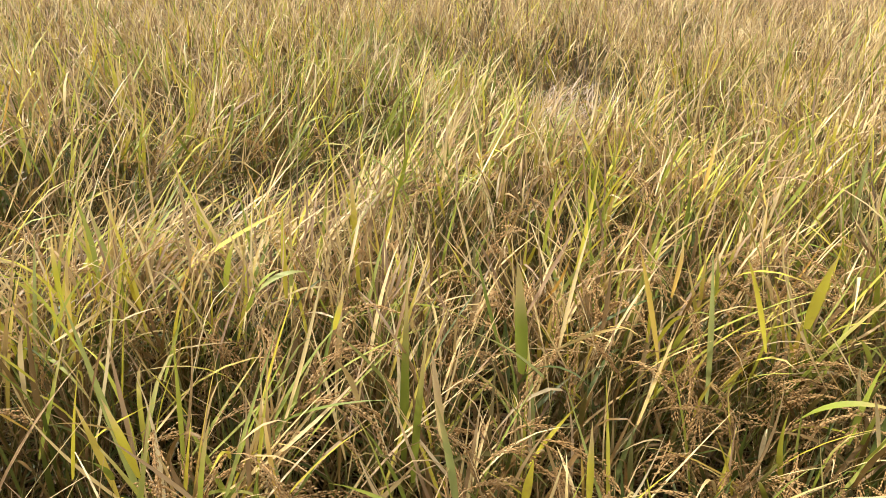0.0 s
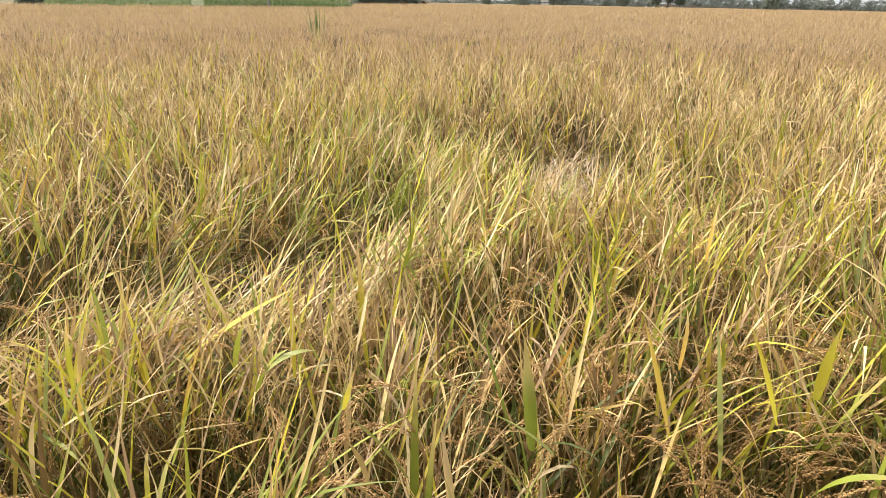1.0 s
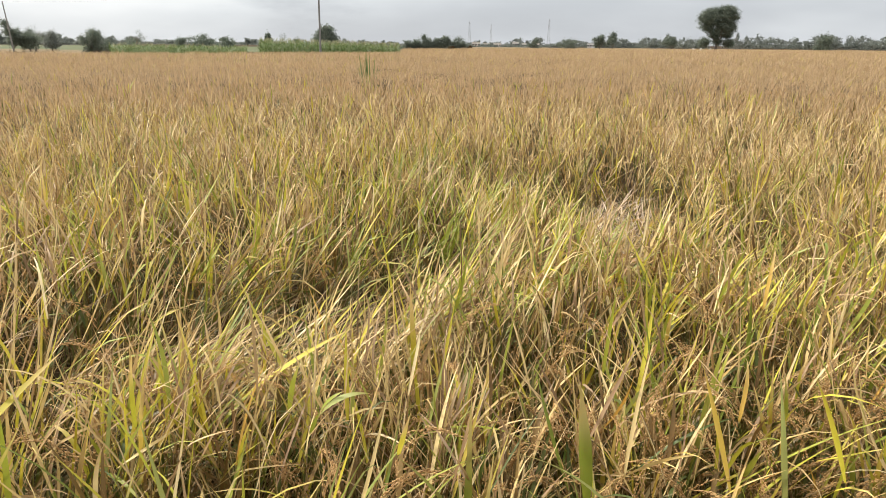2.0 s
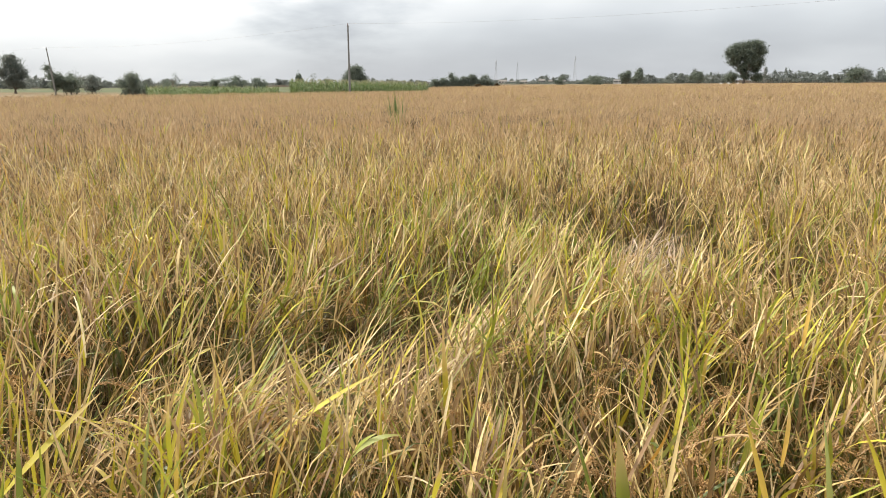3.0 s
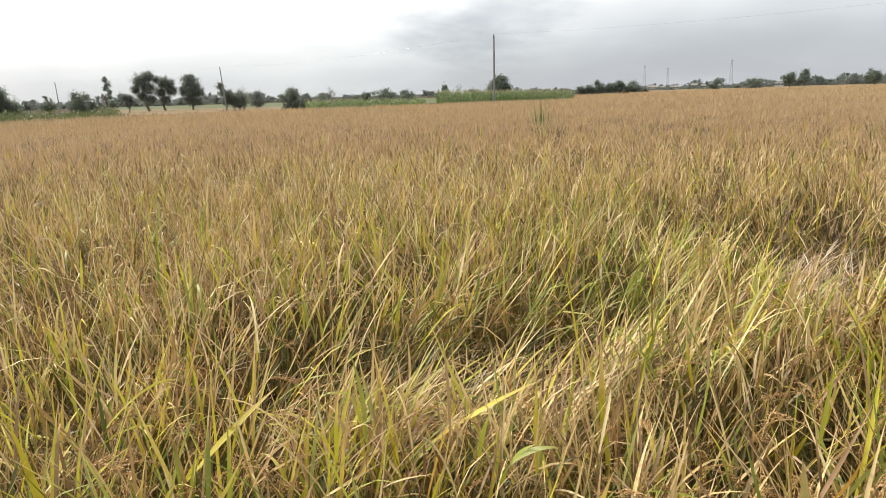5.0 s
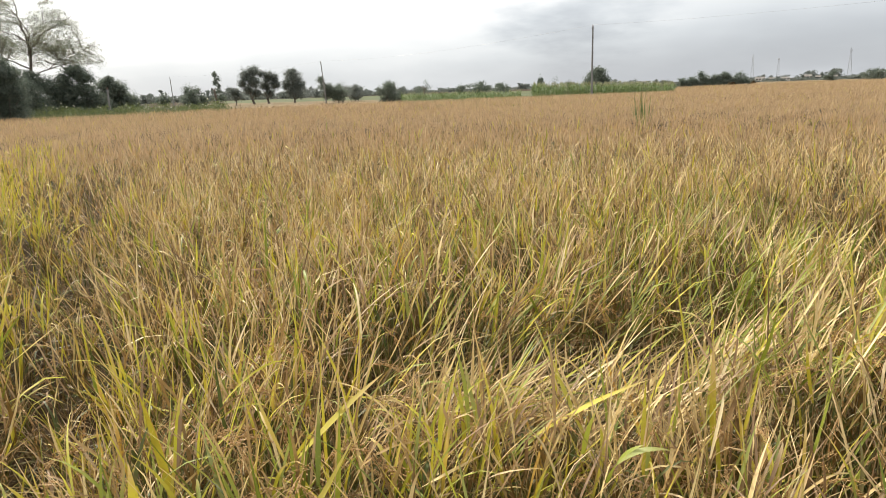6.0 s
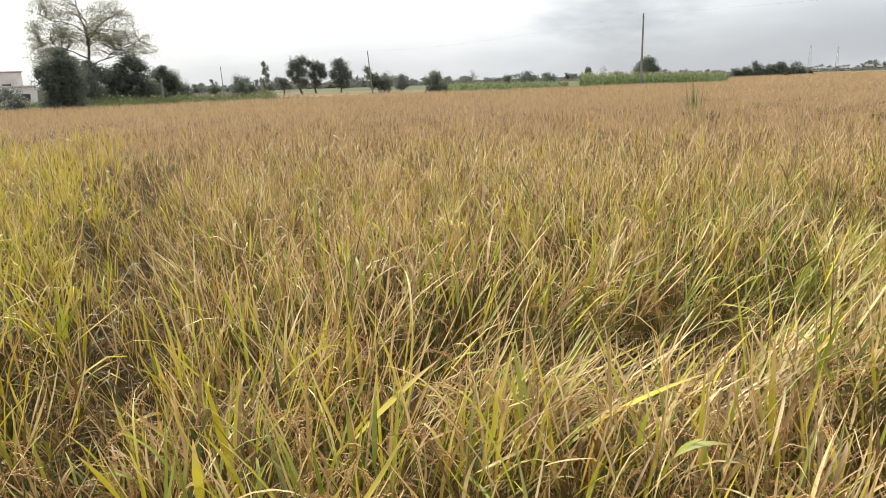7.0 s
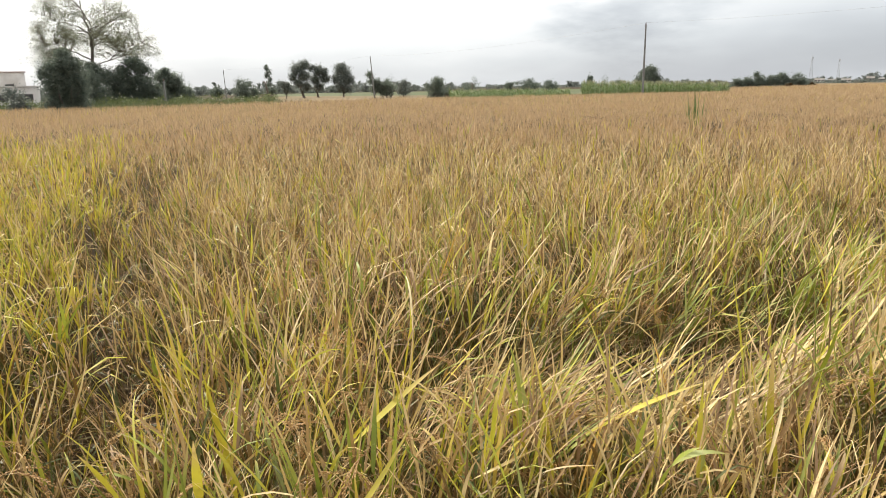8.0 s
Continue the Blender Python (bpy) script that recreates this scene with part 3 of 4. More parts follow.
broad_leaf((-0.38, 1.09, 0.56), (-0.29, 1.10, 0.97), 0.021, "yellow", 0.15)
broad_leaf((-0.63, 0.93, 0.72), (-0.59, 0.93, 0.93), 0.015, "yellow", 0.10)
broad_leaf((-0.54, 0.95, 0.69), (-0.55, 0.92, 0.86), 0.018, "yellow", 0.10)
broad_leaf((-0.58, 0.94, 0.66), (-0.59, 0.91, 0.86), 0.015, "yellow", 0.10)
broad_leaf((-0.04, 1.08, 0.62), (-0.03, 1.06, 0.94), 0.015, "green", 0.10)
broad_leaf((-0.07, 1.22, 0.56), (-0.07, 1.20, 0.97), 0.016, "green", 0.10)
broad_leaf((-0.42, 0.93, 0.68), (-0.37, 0.93, 0.93), 0.018, "yellow", 0.10)
broad_leaf((0.01, 1.04, 0.72), (-0.01, 1.02, 0.92), 0.016, "dry", 0.10)
broad_leaf((-0.32, 1.18, 0.52), (-0.62, 1.02, 0.93), 0.006, "dry", 0.05)
broad_leaf((-0.15, 1.04, 0.79), (-0.17, 1.02, 0.90), 0.013, "dry", 0.50)
broad_leaf((-0.08, 0.97, 0.62), (-0.13, 0.95, 0.85), 0.015, "green", 0.20)
broad_leaf((-0.20, 1.15, 0.88), (-0.18, 1.13, 0.97), 0.014, "yellow", 0.10)
broad_leaf((0.17, 1.13, 0.81), (0.01, 1.12, 0.93), 0.023, "green", 0.50)
broad_leaf((0.16, 1.04, 0.75), (0.07, 1.03, 0.88), 0.014, "green", 0.30)
broad_leaf((0.04, 0.99, 0.61), (0.01, 0.97, 0.86), 0.022, "green", 0.20)
broad_leaf((0.48, 1.32, 0.76), (0.41, 1.31, 1.00), 0.022, "yellow", 0.10)
broad_leaf((0.63, 1.35, 0.65), (0.58, 1.34, 0.98), 0.017, "green", 0.10)
broad_leaf((0.73, 1.35, 0.77), (0.66, 1.35, 0.97), 0.022, "yellow", 0.20)
broad_leaf((0.88, 1.49, 0.42), (0.98, 1.38, 0.93), 0.021, "green", 0.30)
broad_leaf((0.78, 1.17, 0.68), (0.85, 1.09, 0.80), 0.016, "green", 1.30)
broad_leaf((0.29, 0.98, 0.64), (0.27, 0.96, 0.82), 0.012, "yellow", 0.10)
broad_leaf((0.17, 0.96, 0.64), (0.17, 0.94, 0.75), 0.014, "yellow", 0.10)
broad_leaf((0.18, 1.28, 0.74), (0.16, 1.26, 0.98), 0.027, "green", 0.20)
broad_leaf((0.85, 1.39, 0.80), (0.84, 1.36, 0.97), 0.021, "yellow", 0.20)
broad_leaf((0.54, 1.70, 0.59), (0.56, 1.66, 1.00), 0.024, "green", 0.10)
broad_leaf((-1.16, 1.31, 0.56), (-1.12, 1.30, 0.96), 0.013, "dry", 0.05)
broad_leaf((-1.52, 1.09, 0.62), (-1.52, 1.04, 0.95), 0.025, "yellow", 0.10)
broad_leaf((-1.52, 1.12, 0.74), (-1.48, 1.12, 0.95), 0.016, "yellow", 0.10)
broad_leaf((-1.61, 0.81, 0.70), (-1.61, 0.74, 0.85), 0.024, "yellow", 0.20)
broad_leaf((-1.18, 1.25, 0.76), (-1.01, 1.33, 0.94), 0.023, "yellow", 0.30)
broad_leaf((-1.43, 0.91, 0.70), (-1.41, 0.89, 0.86), 0.019, "yellow", 0.20)
broad_leaf((-0.45, 1.43, 0.75), (-0.41, 1.41, 0.86), 0.025, "green", 0.80)
broad_leaf((-0.44, 1.47, 0.75), (-0.35, 1.45, 0.84), 0.020, "green", 1.20)
broad_leaf((-0.65, 1.64, 0.73), (-0.41, 1.66, 0.88), 0.016, "yellow", 0.40)
broad_leaf((-0.27, 1.95, 0.66), (-0.28, 1.91, 0.95), 0.015, "yellow", 0.05)
broad_leaf((-0.54, 1.54, 0.76), (-0.51, 1.51, 0.92), 0.017, "green", 0.50)
broad_leaf((-1.25, 1.09, 0.66), (-1.20, 1.09, 0.90), 0.014, "yellow", 0.10)
broad_leaf((-1.15, 1.14, 0.66), (-1.10, 1.14, 0.93), 0.017, "green", 0.15)

crop = tagged(new("rice_field"), "ripe golden rice crop with patches of lodged stalks", "rice crop", kind="stuff")


def rice_ring(x, y, per, width, segs, fold, ear_share, ear_grains, grain, stem_w, dry=STRAW, broad=1.0):
    x, y = thin_out(x, y)
    found, (b, h, L, bend), (top, tang) = blades_for(x, y, per, width, segs, fold, broad)
    for key, pieces in found.items():
        if pieces:
            tagged(put(LEAF_NAMES[key], pieces, dry if key == "dry" else LEAF_MATS[key], crop), kind="stuff")
    if stem_w:
        tagged(put("culms", [ribbons(b, h, L, np.full(len(x), stem_w), bend, 3, base_w=1.0)], CULM, crop), kind="stuff")
    pick = rng.random(len(x)) < ear_share
    axis, grains = panicles(top[pick], tang[pick], *ear_grains, *grain)
    tagged(put("panicles", [axis, grains], GRAIN, crop), kind="stuff")


# round the camera's feet and just beyond the single plants
x, y = scatter(NEAR1 - 0.06, 3.0, 200)
rice_ring(*clumped(x, y, 0.21, 0.72), 5, 0.015, 6, 0.2, 0.45, (6, 5), (0.017, 0.0042, "crossed"), 0.0055, broad=1.2)
x, y = scatter(3.0, 5.0, 165)
rice_ring(*clumped(x, y, 0.22, 0.74), 5, 0.0155, 4, 0.0, 0.30, (5, 4), (0.022, 0.0052, "flat"), 0.005, broad=1.15)
x, y = scatter(5.0, 7.5, 135)
rice_ring(*clumped(x, y, 0.23, 0.76), 5, 0.0165, 3, 0.0, 0.28, (4, 3), (0.03, 0.0065, "flat"), 0.005)
x, y = scatter(7.5, 11.0, 95)
rice_ring(*clumped(x, y, 0.25, 0.76), 4, 0.020, 3, 0.0, 0.30, (3, 2), (0.045, 0.009, "flat"), 0.0)
x, y = scatter(11.0, 17.0, 70)
rice_ring(*clumped(x, y, 0.28, 0.74), 3, 0.025, 2, 0.0, 0.4, (2, 2), (0.055, 0.010, "flat"), 0.0, HAY)



def fallen_straw(cx, cy, along, across, turn, n, heading, low, high, material):
    """Dry straw lying flat in a hollow of the crop."""
    u, v = rng.normal(0, 0.55, n) * along, rng.normal(0, 0.55, n) * across
    c, s_ = math.cos(radians(turn)), math.sin(radians(turn))
    base = np.stack([cx + u * c - v * s_, cy + u * s_ + v * c, jitter(n, low, high)], -1)
    a = np.radians(heading + rng.normal(0, 28, n))
    head = unit(np.stack([np.cos(a), np.sin(a), jitter(n, 0.05, 0.5)], -1))
    tagged(put("fallen_straw", [ribbons(base, head, jitter(n, 0.18, 0.45), jitter(n, 0.003, 0.0075), jitter(n, 0.0, 0.7), 3, 0.0, rng.normal(0, 1.0, n))], material, crop), kind="stuff")


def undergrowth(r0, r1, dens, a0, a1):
    """Dead leaves low between the stalks, their dark colour standing in for shade."""
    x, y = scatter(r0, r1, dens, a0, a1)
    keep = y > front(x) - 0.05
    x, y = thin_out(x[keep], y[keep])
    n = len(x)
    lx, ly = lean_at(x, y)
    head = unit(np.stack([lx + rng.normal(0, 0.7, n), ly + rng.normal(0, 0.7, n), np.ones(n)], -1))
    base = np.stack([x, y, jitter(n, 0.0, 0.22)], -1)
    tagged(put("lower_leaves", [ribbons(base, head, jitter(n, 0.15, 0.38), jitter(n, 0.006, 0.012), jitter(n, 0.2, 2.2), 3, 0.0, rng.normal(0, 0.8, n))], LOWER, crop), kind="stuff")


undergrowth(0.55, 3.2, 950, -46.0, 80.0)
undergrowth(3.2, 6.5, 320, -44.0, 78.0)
fallen_straw(0.74, 4.50, 0.52, 0.26, 77, 360, 65, 0.18, 0.56, THATCH)
fallen_straw(2.0, 6.1, 1.8, 0.9, 20, 260, 78, 0.45, 0.72, STRAW)
fallen_straw(-0.80, 2.70, 0.75, 0.18, 40, 350, 55, 0.10, 0.45, STRAW)

# the crop goes on to both sides along its front edge
for a0, a1 in ((-84.0, -44.0), (78.0, 104.0)):
    x, y = scatter(1.2, 7.0, 45, a0, a1)
    keep = y > 0.82 + 0.30 * np.minimum(x, 0) + 0.04 * np.maximum(x, 0)
    rice_ring(*clumped(x[keep], y[keep], 0.22, 0.55), 3, 0.03, 2, 0.0, 0.3, (2, 2), (0.05, 0.010, "flat"), 0.0)

# the plain distance of the crop, bounded by its far edge
EDGE = [(70, 40), (61, 47), (53, 46), (43, 50), (33, 56), (26, 55), (19.5, 58), (8.2, 64), (7.8, 118), (-1, 150), (-10, 150), (-19, 172), (-50, 190)]


def inside_edge(x, y):
    az = np.degrees(np.arctan2(-x, y))
    lim = np.interp(-az, [-a for a, _ in EDGE], [d for _, d in EDGE])
    keep = np.hypot(x, y) < lim
    return x[keep], y[keep]


def far_rice(r0, r1, dens, width, tall, segs, a0=-44.0, a1=70.0):
    x, y = inside_edge(*scatter(r0, r1, dens, a0, a1))
    n = len(x)
    yellow, _ = tone_at(x, y)
    z = height_at(x, y)
    L = jitter(n, 0.8, 1.2) * tall
    base = np.stack([x, y, np.maximum(z * jitter(n, 0.84, 1.01) - L * 0.85, 0.02)], -1)
    lx, ly = lean_at(x, y)
    head = unit(np.stack([lx + rng.normal(0, 0.5, n), ly + rng.normal(0, 0.5, n), np.ones(n)], -1))
    pick = rng.random(n) < yellow
    for m, mat_, name in ((~pick, HAY, "dry_leaves"), (pick, YELLOW, "yellow_leaves")):
        if m.sum():
            tagged(put(name, [ribbons(base[m], head[m], L[m], width * jitter(int(m.sum()), 0.6, 1.3), jitter(int(m.sum()), 0.0, 0.9), segs, 0.0, rng.normal(0, 0.4, int(m.sum())))], mat_, crop), kind="stuff")


far_rice(15.5, 30.0, 185, 0.018, 0.19, 1)
far_rice(29.0, 64.0, 52, 0.038, 0.22, 1)
far_rice(60.0, 190.0, 10.0, 0.08, 0.45, 1, -44.0, 8.2)
# ---- weed, maize and bank ----
def weed_clump(x, y):
    root = tagged(empty("weed_clump", x, y), "tall dark green weed clump rising above the rice", "weed")
    n = 26
    a = rng.uniform(0, 6.283, n)
    out = np.sqrt(rng.random(n))
    base = np.stack([np.cos(a) * 0.09 * out, np.sin(a) * 0.09 * out, np.zeros(n)], -1)
    head = unit(np.stack([np.cos(a) * 0.14 * out, np.sin(a) * 0.14 * out, np.ones(n)], -1))
    for j in range(n):
        put("leaf", [ribbons(base[j:j + 1], head[j:j + 1], jitter(1, 1.1, 1.5), np.full(1, 0.036), jitter(1, 0.0, 0.25), 6, 0.3, rng.normal(0, 0.5, 1))], WEED, root)


weed_clump(*at(10.48, 17.6))


def maize_block(name, az0, az1, d0, d1, tall0, tall1, dens, label, tassels):
    """A block of standing maize; taller towards az1's side is tall1."""
    root = tagged(new(name), label, "maize crop", kind="stuff")
    n = int(dens * (d1 ** 2 - d0 ** 2) * radians(az1 - az0) / 2)
    d = np.sqrt(rng.uniform(d0 ** 2, d1 ** 2, n))
    a = rng.uniform(az0, az1, n)
    x, y = -d * np.sin(np.radians(a)), d * np.cos(np.radians(a))
    tall = (tall0 + (tall1 - tall0) * (a - az0) / (az1 - az0)) * rng.uniform(0.85, 1.08, n)
    base = np.stack([x, y, 0 * x], -1)
    up_ = unit(np.stack([rng.normal(0, 0.05, n), rng.normal(0, 0.05, n), np.ones(n)], -1))
    pieces = [ribbons(base, up_, tall * 0.9, np.full(n, 0.035), jitter(n, 0, 0.1), 2, 0.5, base_w=1.0)]
    for i in range(9):
        p = base + up_ * (tall * (0.22 + 0.075 * i))[:, None]
        pieces.append(ribbons(p, aside(up_, jitter(n, 0.5, 1.0), n), jitter(n, 0.26, 0.50) * tall / 1.8, np.full(n, 0.050), jitter(n, 0.5, 2.0), 2, 0.0, rng.normal(0, 0.5, n)))
    tagged(put("stalks_and_leaves", pieces, MAIZE, root), kind="stuff")
    if tassels:
        k = np.repeat(np.nonzero(rng.random(n) < tassels)[0], 4)
        p = base[k] + up_[k] * (tall[k] * 0.88)[:, None]
        tagged(put("tassels", [ribbons(p, aside(up_[k], jitter(len(k), 0.1, 0.5), len(k)), jitter(len(k), 0.16, 0.3), np.full(len(k), 0.022), jitter(len(k), 0.0, 0.6), 2)], TASSEL, root), kind="stuff")


maize_block("maize_crop", 8.1, 18.9, 63.0, 71.0, 1.66, 1.98, 9.0, "dense tall green maize block with pale tassels", 0.7)
maize_block("young_maize", 19.8, 29.3, 60.0, 72.0, 1.36, 1.48, 7.0, "lower light green maize field beside the rice", 0.15)


def bank(name, az0, az1, d0, d1, tall, dens, label, material, weeds=0, bloom=0.0):
    """Grass along a field bank, with leafy weeds growing through it."""
    root = tagged(new(name), label, "grass bank", kind="stuff")
    n = int(dens * (d1 ** 2 - d0 ** 2) * radians(az1 - az0) / 2)
    d = np.sqrt(rng.uniform(d0 ** 2, d1 ** 2, n))
    a = np.radians(rng.uniform(az0, az1, n))
    x, y = -d * np.sin(a), d * np.cos(a)
    h = tall * (0.75 + 0.5 * wave(x, y, 4.0, 21)) * jitter(n, 0.7, 1.05)
    base = np.stack([x, y, 0 * x], -1)
    head = unit(np.stack([rng.normal(0, 0.3, n), rng.normal(0, 0.3, n), np.ones(n)], -1))
    tagged(put("grass_blades", [ribbons(base, head, h, np.full(n, 0.05), jitter(n, 0.4, 1.5), 3)], material, root), kind="stuff")
    if weeds:
        group = []
        for _ in range(weeds):
            az, dd = rng.uniform(az0, az1), rng.uniform(d0, d1)
            px, py = -dd * math.sin(radians(az)), dd * math.cos(radians(az))
            top = tall * (0.85 + 0.5 * float(wave(np.array([px]), np.array([py]), 4.0, 21)[0])) * rng.uniform(0.85, 1.1)
            wd = rng.uniform(0.35, 0.8)
            group.append(((px, py, top * 0.62), (wd, wd, top * 0.36)))
        tagged(put("leafy_weeds", [foliage(group, weeds * 170, 0.055, 0.3)], material, root), kind="stuff")
        k = rng.choice(weeds, int(weeds * bloom))
        if len(k):
            p = np.array([group[q][0] for q in k]) + np.array([0, 0, 1.0]) * np.array([group[q][1][2] * 0.98 for q in k])[:, None] + rng.normal(0, 0.12, (len(k), 3))
            tagged(put("flower_heads", [spindles(p, np.tile([0.0, 0.0, 1.0], (len(k), 1)), np.full(len(k), 0.09), np.full(len(k), 0.10))], BLOOM, root), kind="stuff")


bank("grass_bank", 43.2, 66.0, 49.0, 57.0, 1.15, 14.0, "overgrown green grass bank along the rice field", GRASS, 230, 0.3)
bank("low_bank", 28.6, 43.5, 57.0, 58.8, 1.14, 60.0, "low brown dry bund at the edge of the rice", DRY_GRASS)
sheet("stubble_field", [at(44, 62), at(28, 60), at(27, 175), at(45, 190)], 0.02, STUBBLE, "pale harvested stubble field beyond the rice", "field")
sheet("green_field", [at(43, 195), at(18, 120), at(16, 260), at(43, 330)], 0.03, MEADOW, "low green crop field in the distance", "field")
sheet("far_field", [at(7.5, 160), at(-48, 205), at(-48, 420), at(7.5, 420)], 0.02, STUBBLE, "pale flat fields beyond the rice", "field")


# ---- trees ----
rng = np.random.default_rng(23)


def limbs(start, heading, length, radius, depth, spread, out, tips, kids=3):
    """Recursive tapering limbs; fills out with tubes and tips with twig ends."""
    steps = 5
    p, d, pts = np.array(start, float), np.array(heading, float), []
    for i in range(steps):
        pts.append(p.copy())
        d = unit(d + rng.normal(0, 0.10, 3) + np.array([0, 0, 0.05]))
        p = p + d * length / (steps - 1)
    out.append(tube(pts, np.linspace(radius, radius * 0.55, steps), 6 if depth > 1 else 4))
    if depth == 0:
        tips.append(pts[-1])
        tips.append(pts[-3])
        return
    for i in range(kids):
        side = unit(d * 0.9 + unit(rng.normal(0, 1, 3)) * spread)
        limbs(pts[-1] if i < 2 else pts[-2], side, length * rng.uniform(0.6, 0.8), radius * 0.52, depth - 1, spread, out, tips, kids)


def tree(az, d, tall, wide, label, leaves=2600, size=0.2, trunk=0.28, lobes=7, material=FOLIAGE, fill=0.45, stem=0.03, name="tree", flat=1.0, shape=()):
    """A broad tree: a forked trunk and a crown of uneven leafy lobes."""
    x, y = at(az, d)
    root = tagged(empty(name, x, y), label, "bush" if name == "bush" else "tree")
    out, tips, wide = [], [], wide * 1.3
    fork = tall * trunk
    r0 = tall * stem
    for i in range(2 if name == "bush" else 1):
        lean = rng.normal(0, 0.12, 2)
        pts = [(0, 0, -0.05), (lean[0] * fork * 0.4, lean[1] * fork * 0.4, fork * 0.5), (lean[0] * fork, lean[1] * fork, fork)]
        out.append(tube(pts, [r0 * 1.3, r0, r0 * 0.85], 8))
        for j in range(4):
            a = j * 1.57 + rng.uniform(-0.4, 0.4)
            limbs(pts[-1], unit(np.array([math.cos(a) * 0.7, math.sin(a) * 0.7, 0.9])), min(tall * 0.26, wide * 0.2), r0 * 0.6, 1, 0.6, out, tips)
    put("trunk", out, BARK, root, "dark branching trunk")
    group = []
    low, mid = fork * 0.4, (fork * 0.4 + tall) / 2
    hz = (tall - low) / 2
    for i in range(lobes):
        a, q = i * 2.4 + rng.uniform(-0.5, 0.5), math.sqrt((i + 0.4) / lobes)
        zz = rng.uniform(-0.62, 0.60)
        rr = 0.37 - 0.07 * abs(zz)
        reach = 0.70 * (1 - 0.35 * zz * zz) * q
        group.append(((math.cos(a) * reach * wide / 2, math.sin(a) * reach * wide / 2, mid + zz * hz * flat), (rr * wide * 0.62, rr * wide * 0.62, hz * 0.46)))
    if trunk <= 0.12:
        for i in range(3):
            a = i * 2.1 + rng.uniform(-0.4, 0.4)
            group.append(((math.cos(a) * wide * 0.17, math.sin(a) * wide * 0.17, tall * 0.24), (wide * 0.26, wide * 0.26, tall * 0.22)))
    group.append(((0, 0, mid + 0.1 * hz), (wide * 0.3, wide * 0.3, hz * 0.8)))
    if shape:
        c, s = math.cos(radians(az)), math.sin(radians(az))
        group = []
        for across, height, rx, rz in shape:
            deep = rng.uniform(-0.25, 0.25) * rx
            group.append(((across * c - deep * s, across * s + deep * c, height), (rx, rx, rz)))
    inner = [(c, tuple(0.7 * q for q in r)) for c, r in group]
    thick = 0.55 if leaves >= 500 else 0.0
    put("crown", [foliage(group, int(leaves * 2.1), size * 0.43, fill * 0.8), foliage(inner, int(leaves * thick) + 1, size * 1.15, 0.1)], material, root)
    return root


tree(-16.0, 200, 12.0, 9.8, "large dark green rounded tree standing alone at the field edge", 9000, 0.34, 0.18, 11,
     shape=((0.0, 8.4, 3.4, 2.6), (-3.2, 8.3, 2.3, 2.0), (3.0, 8.7, 2.1, 2.3), (1.6, 10.5, 2.6, 1.1), (-1.6, 9.9, 2.5, 1.2), (-2.4, 6.2, 2.1, 1.6), (1.6, 6.0, 2.4, 1.9), (3.2, 6.0, 1.6, 1.6), (-0.4, 4.6, 1.9, 1.5), (2.4, 4.2, 1.5, 1.2), (-3.0, 2.4, 1.9, 1.5), (0.2, 2.6, 1.6, 1.2), (3.0, 2.2, 2.0, 1.3)))
tree(-12.8, 190, 4.0, 3.6, "small dark bushy tree at the far field edge", 1200, 0.22, 0.15, 5)
tree(-23.1, 180, 4.9, 4.2, "dark bushy tree at the far field edge", 1500, 0.24, 0.12, 5)
tree(-7.6, 225, 4.8, 4.4, "dark tree at the far field edge", 1200, 0.26, 0.15, 5)
tree(-8.5, 228, 5.7, 4.0, "dark tree at the far field edge", 1200, 0.26, 0.15, 5)
tree(-5.2, 240, 3.8, 6.5, "low broad tree far across the fields", 1100, 0.28, 0.1, 5)
tree(-2.5, 250, 3.4, 3.4, "low broad tree far across the fields", 800, 0.28, 0.1, 5)
for az, h in ((7.4, 2.6), (6.7, 3.0), (6.0, 3.5), (5.2, 3.1), (4.4, 3.4), (3.6, 3.3), (3.1, 2.7)):
    tagged(tree(az, 152 + rng.uniform(-3, 3), h, 2.9, "dark orchard tree in a dense row", 900, 0.22, 0.12, 5), group="orchard row")
tree(13.75, 112, 4.6, 4.7, "dark dome-shaped tree behind the maize", 3400, 0.2, 0.2, 7,
     shape=((0.0, 2.2, 1.9, 1.5), (-1.2, 1.8, 1.0, 1.1), (1.2, 1.7, 1.1, 1.1), (0.2, 3.5, 1.2, 0.8), (-0.5, 3.0, 1.1, 0.8)))
tree(18.15, 122, 3.6, 1.5, "slim dark tree behind the maize", 500, 0.18, 0.3, 4, fill=0.2)
tree(17.1, 122, 3.4, 1.3, "thin sparse tree behind the maize", 200, 0.16, 0.4, 4, fill=0.1)
tree(15.9, 130, 2.6, 2.4, "low tree behind the maize", 500, 0.18, 0.2, 4)
tree(23.0, 170, 3.6, 5.5, "low dark tree beyond the green field", 1000, 0.26, 0.1, 5)
tree(21.2, 175, 3.2, 4.5, "low dark tree beyond the green field", 800, 0.26, 0.1, 5)
tree(24.5, 172, 3.0, 3.0, "low dark tree beyond the green field", 600, 0.26, 0.1, 5)
tree(27.3, 95, 3.3, 1.5, "thin sparse tree beyond the young maize", 260, 0.14, 0.5, 5, fill=0.1)
tree(27.9, 130, 2.4, 3.4, "low tree beyond the young maize", 600, 0.2, 0.1, 4)
tree(30.25, 76, 2.85, 2.3, "broad dark green bush at the edge of the rice", 3400, 0.10, 0.12, 7, name="bush")
tree(29.35, 74, 1.9, 1.2, "small dark bush at the edge of the rice", 700, 0.12, 0.12, 4, name="bush")
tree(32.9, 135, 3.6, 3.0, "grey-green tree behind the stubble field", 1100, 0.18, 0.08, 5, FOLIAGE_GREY)
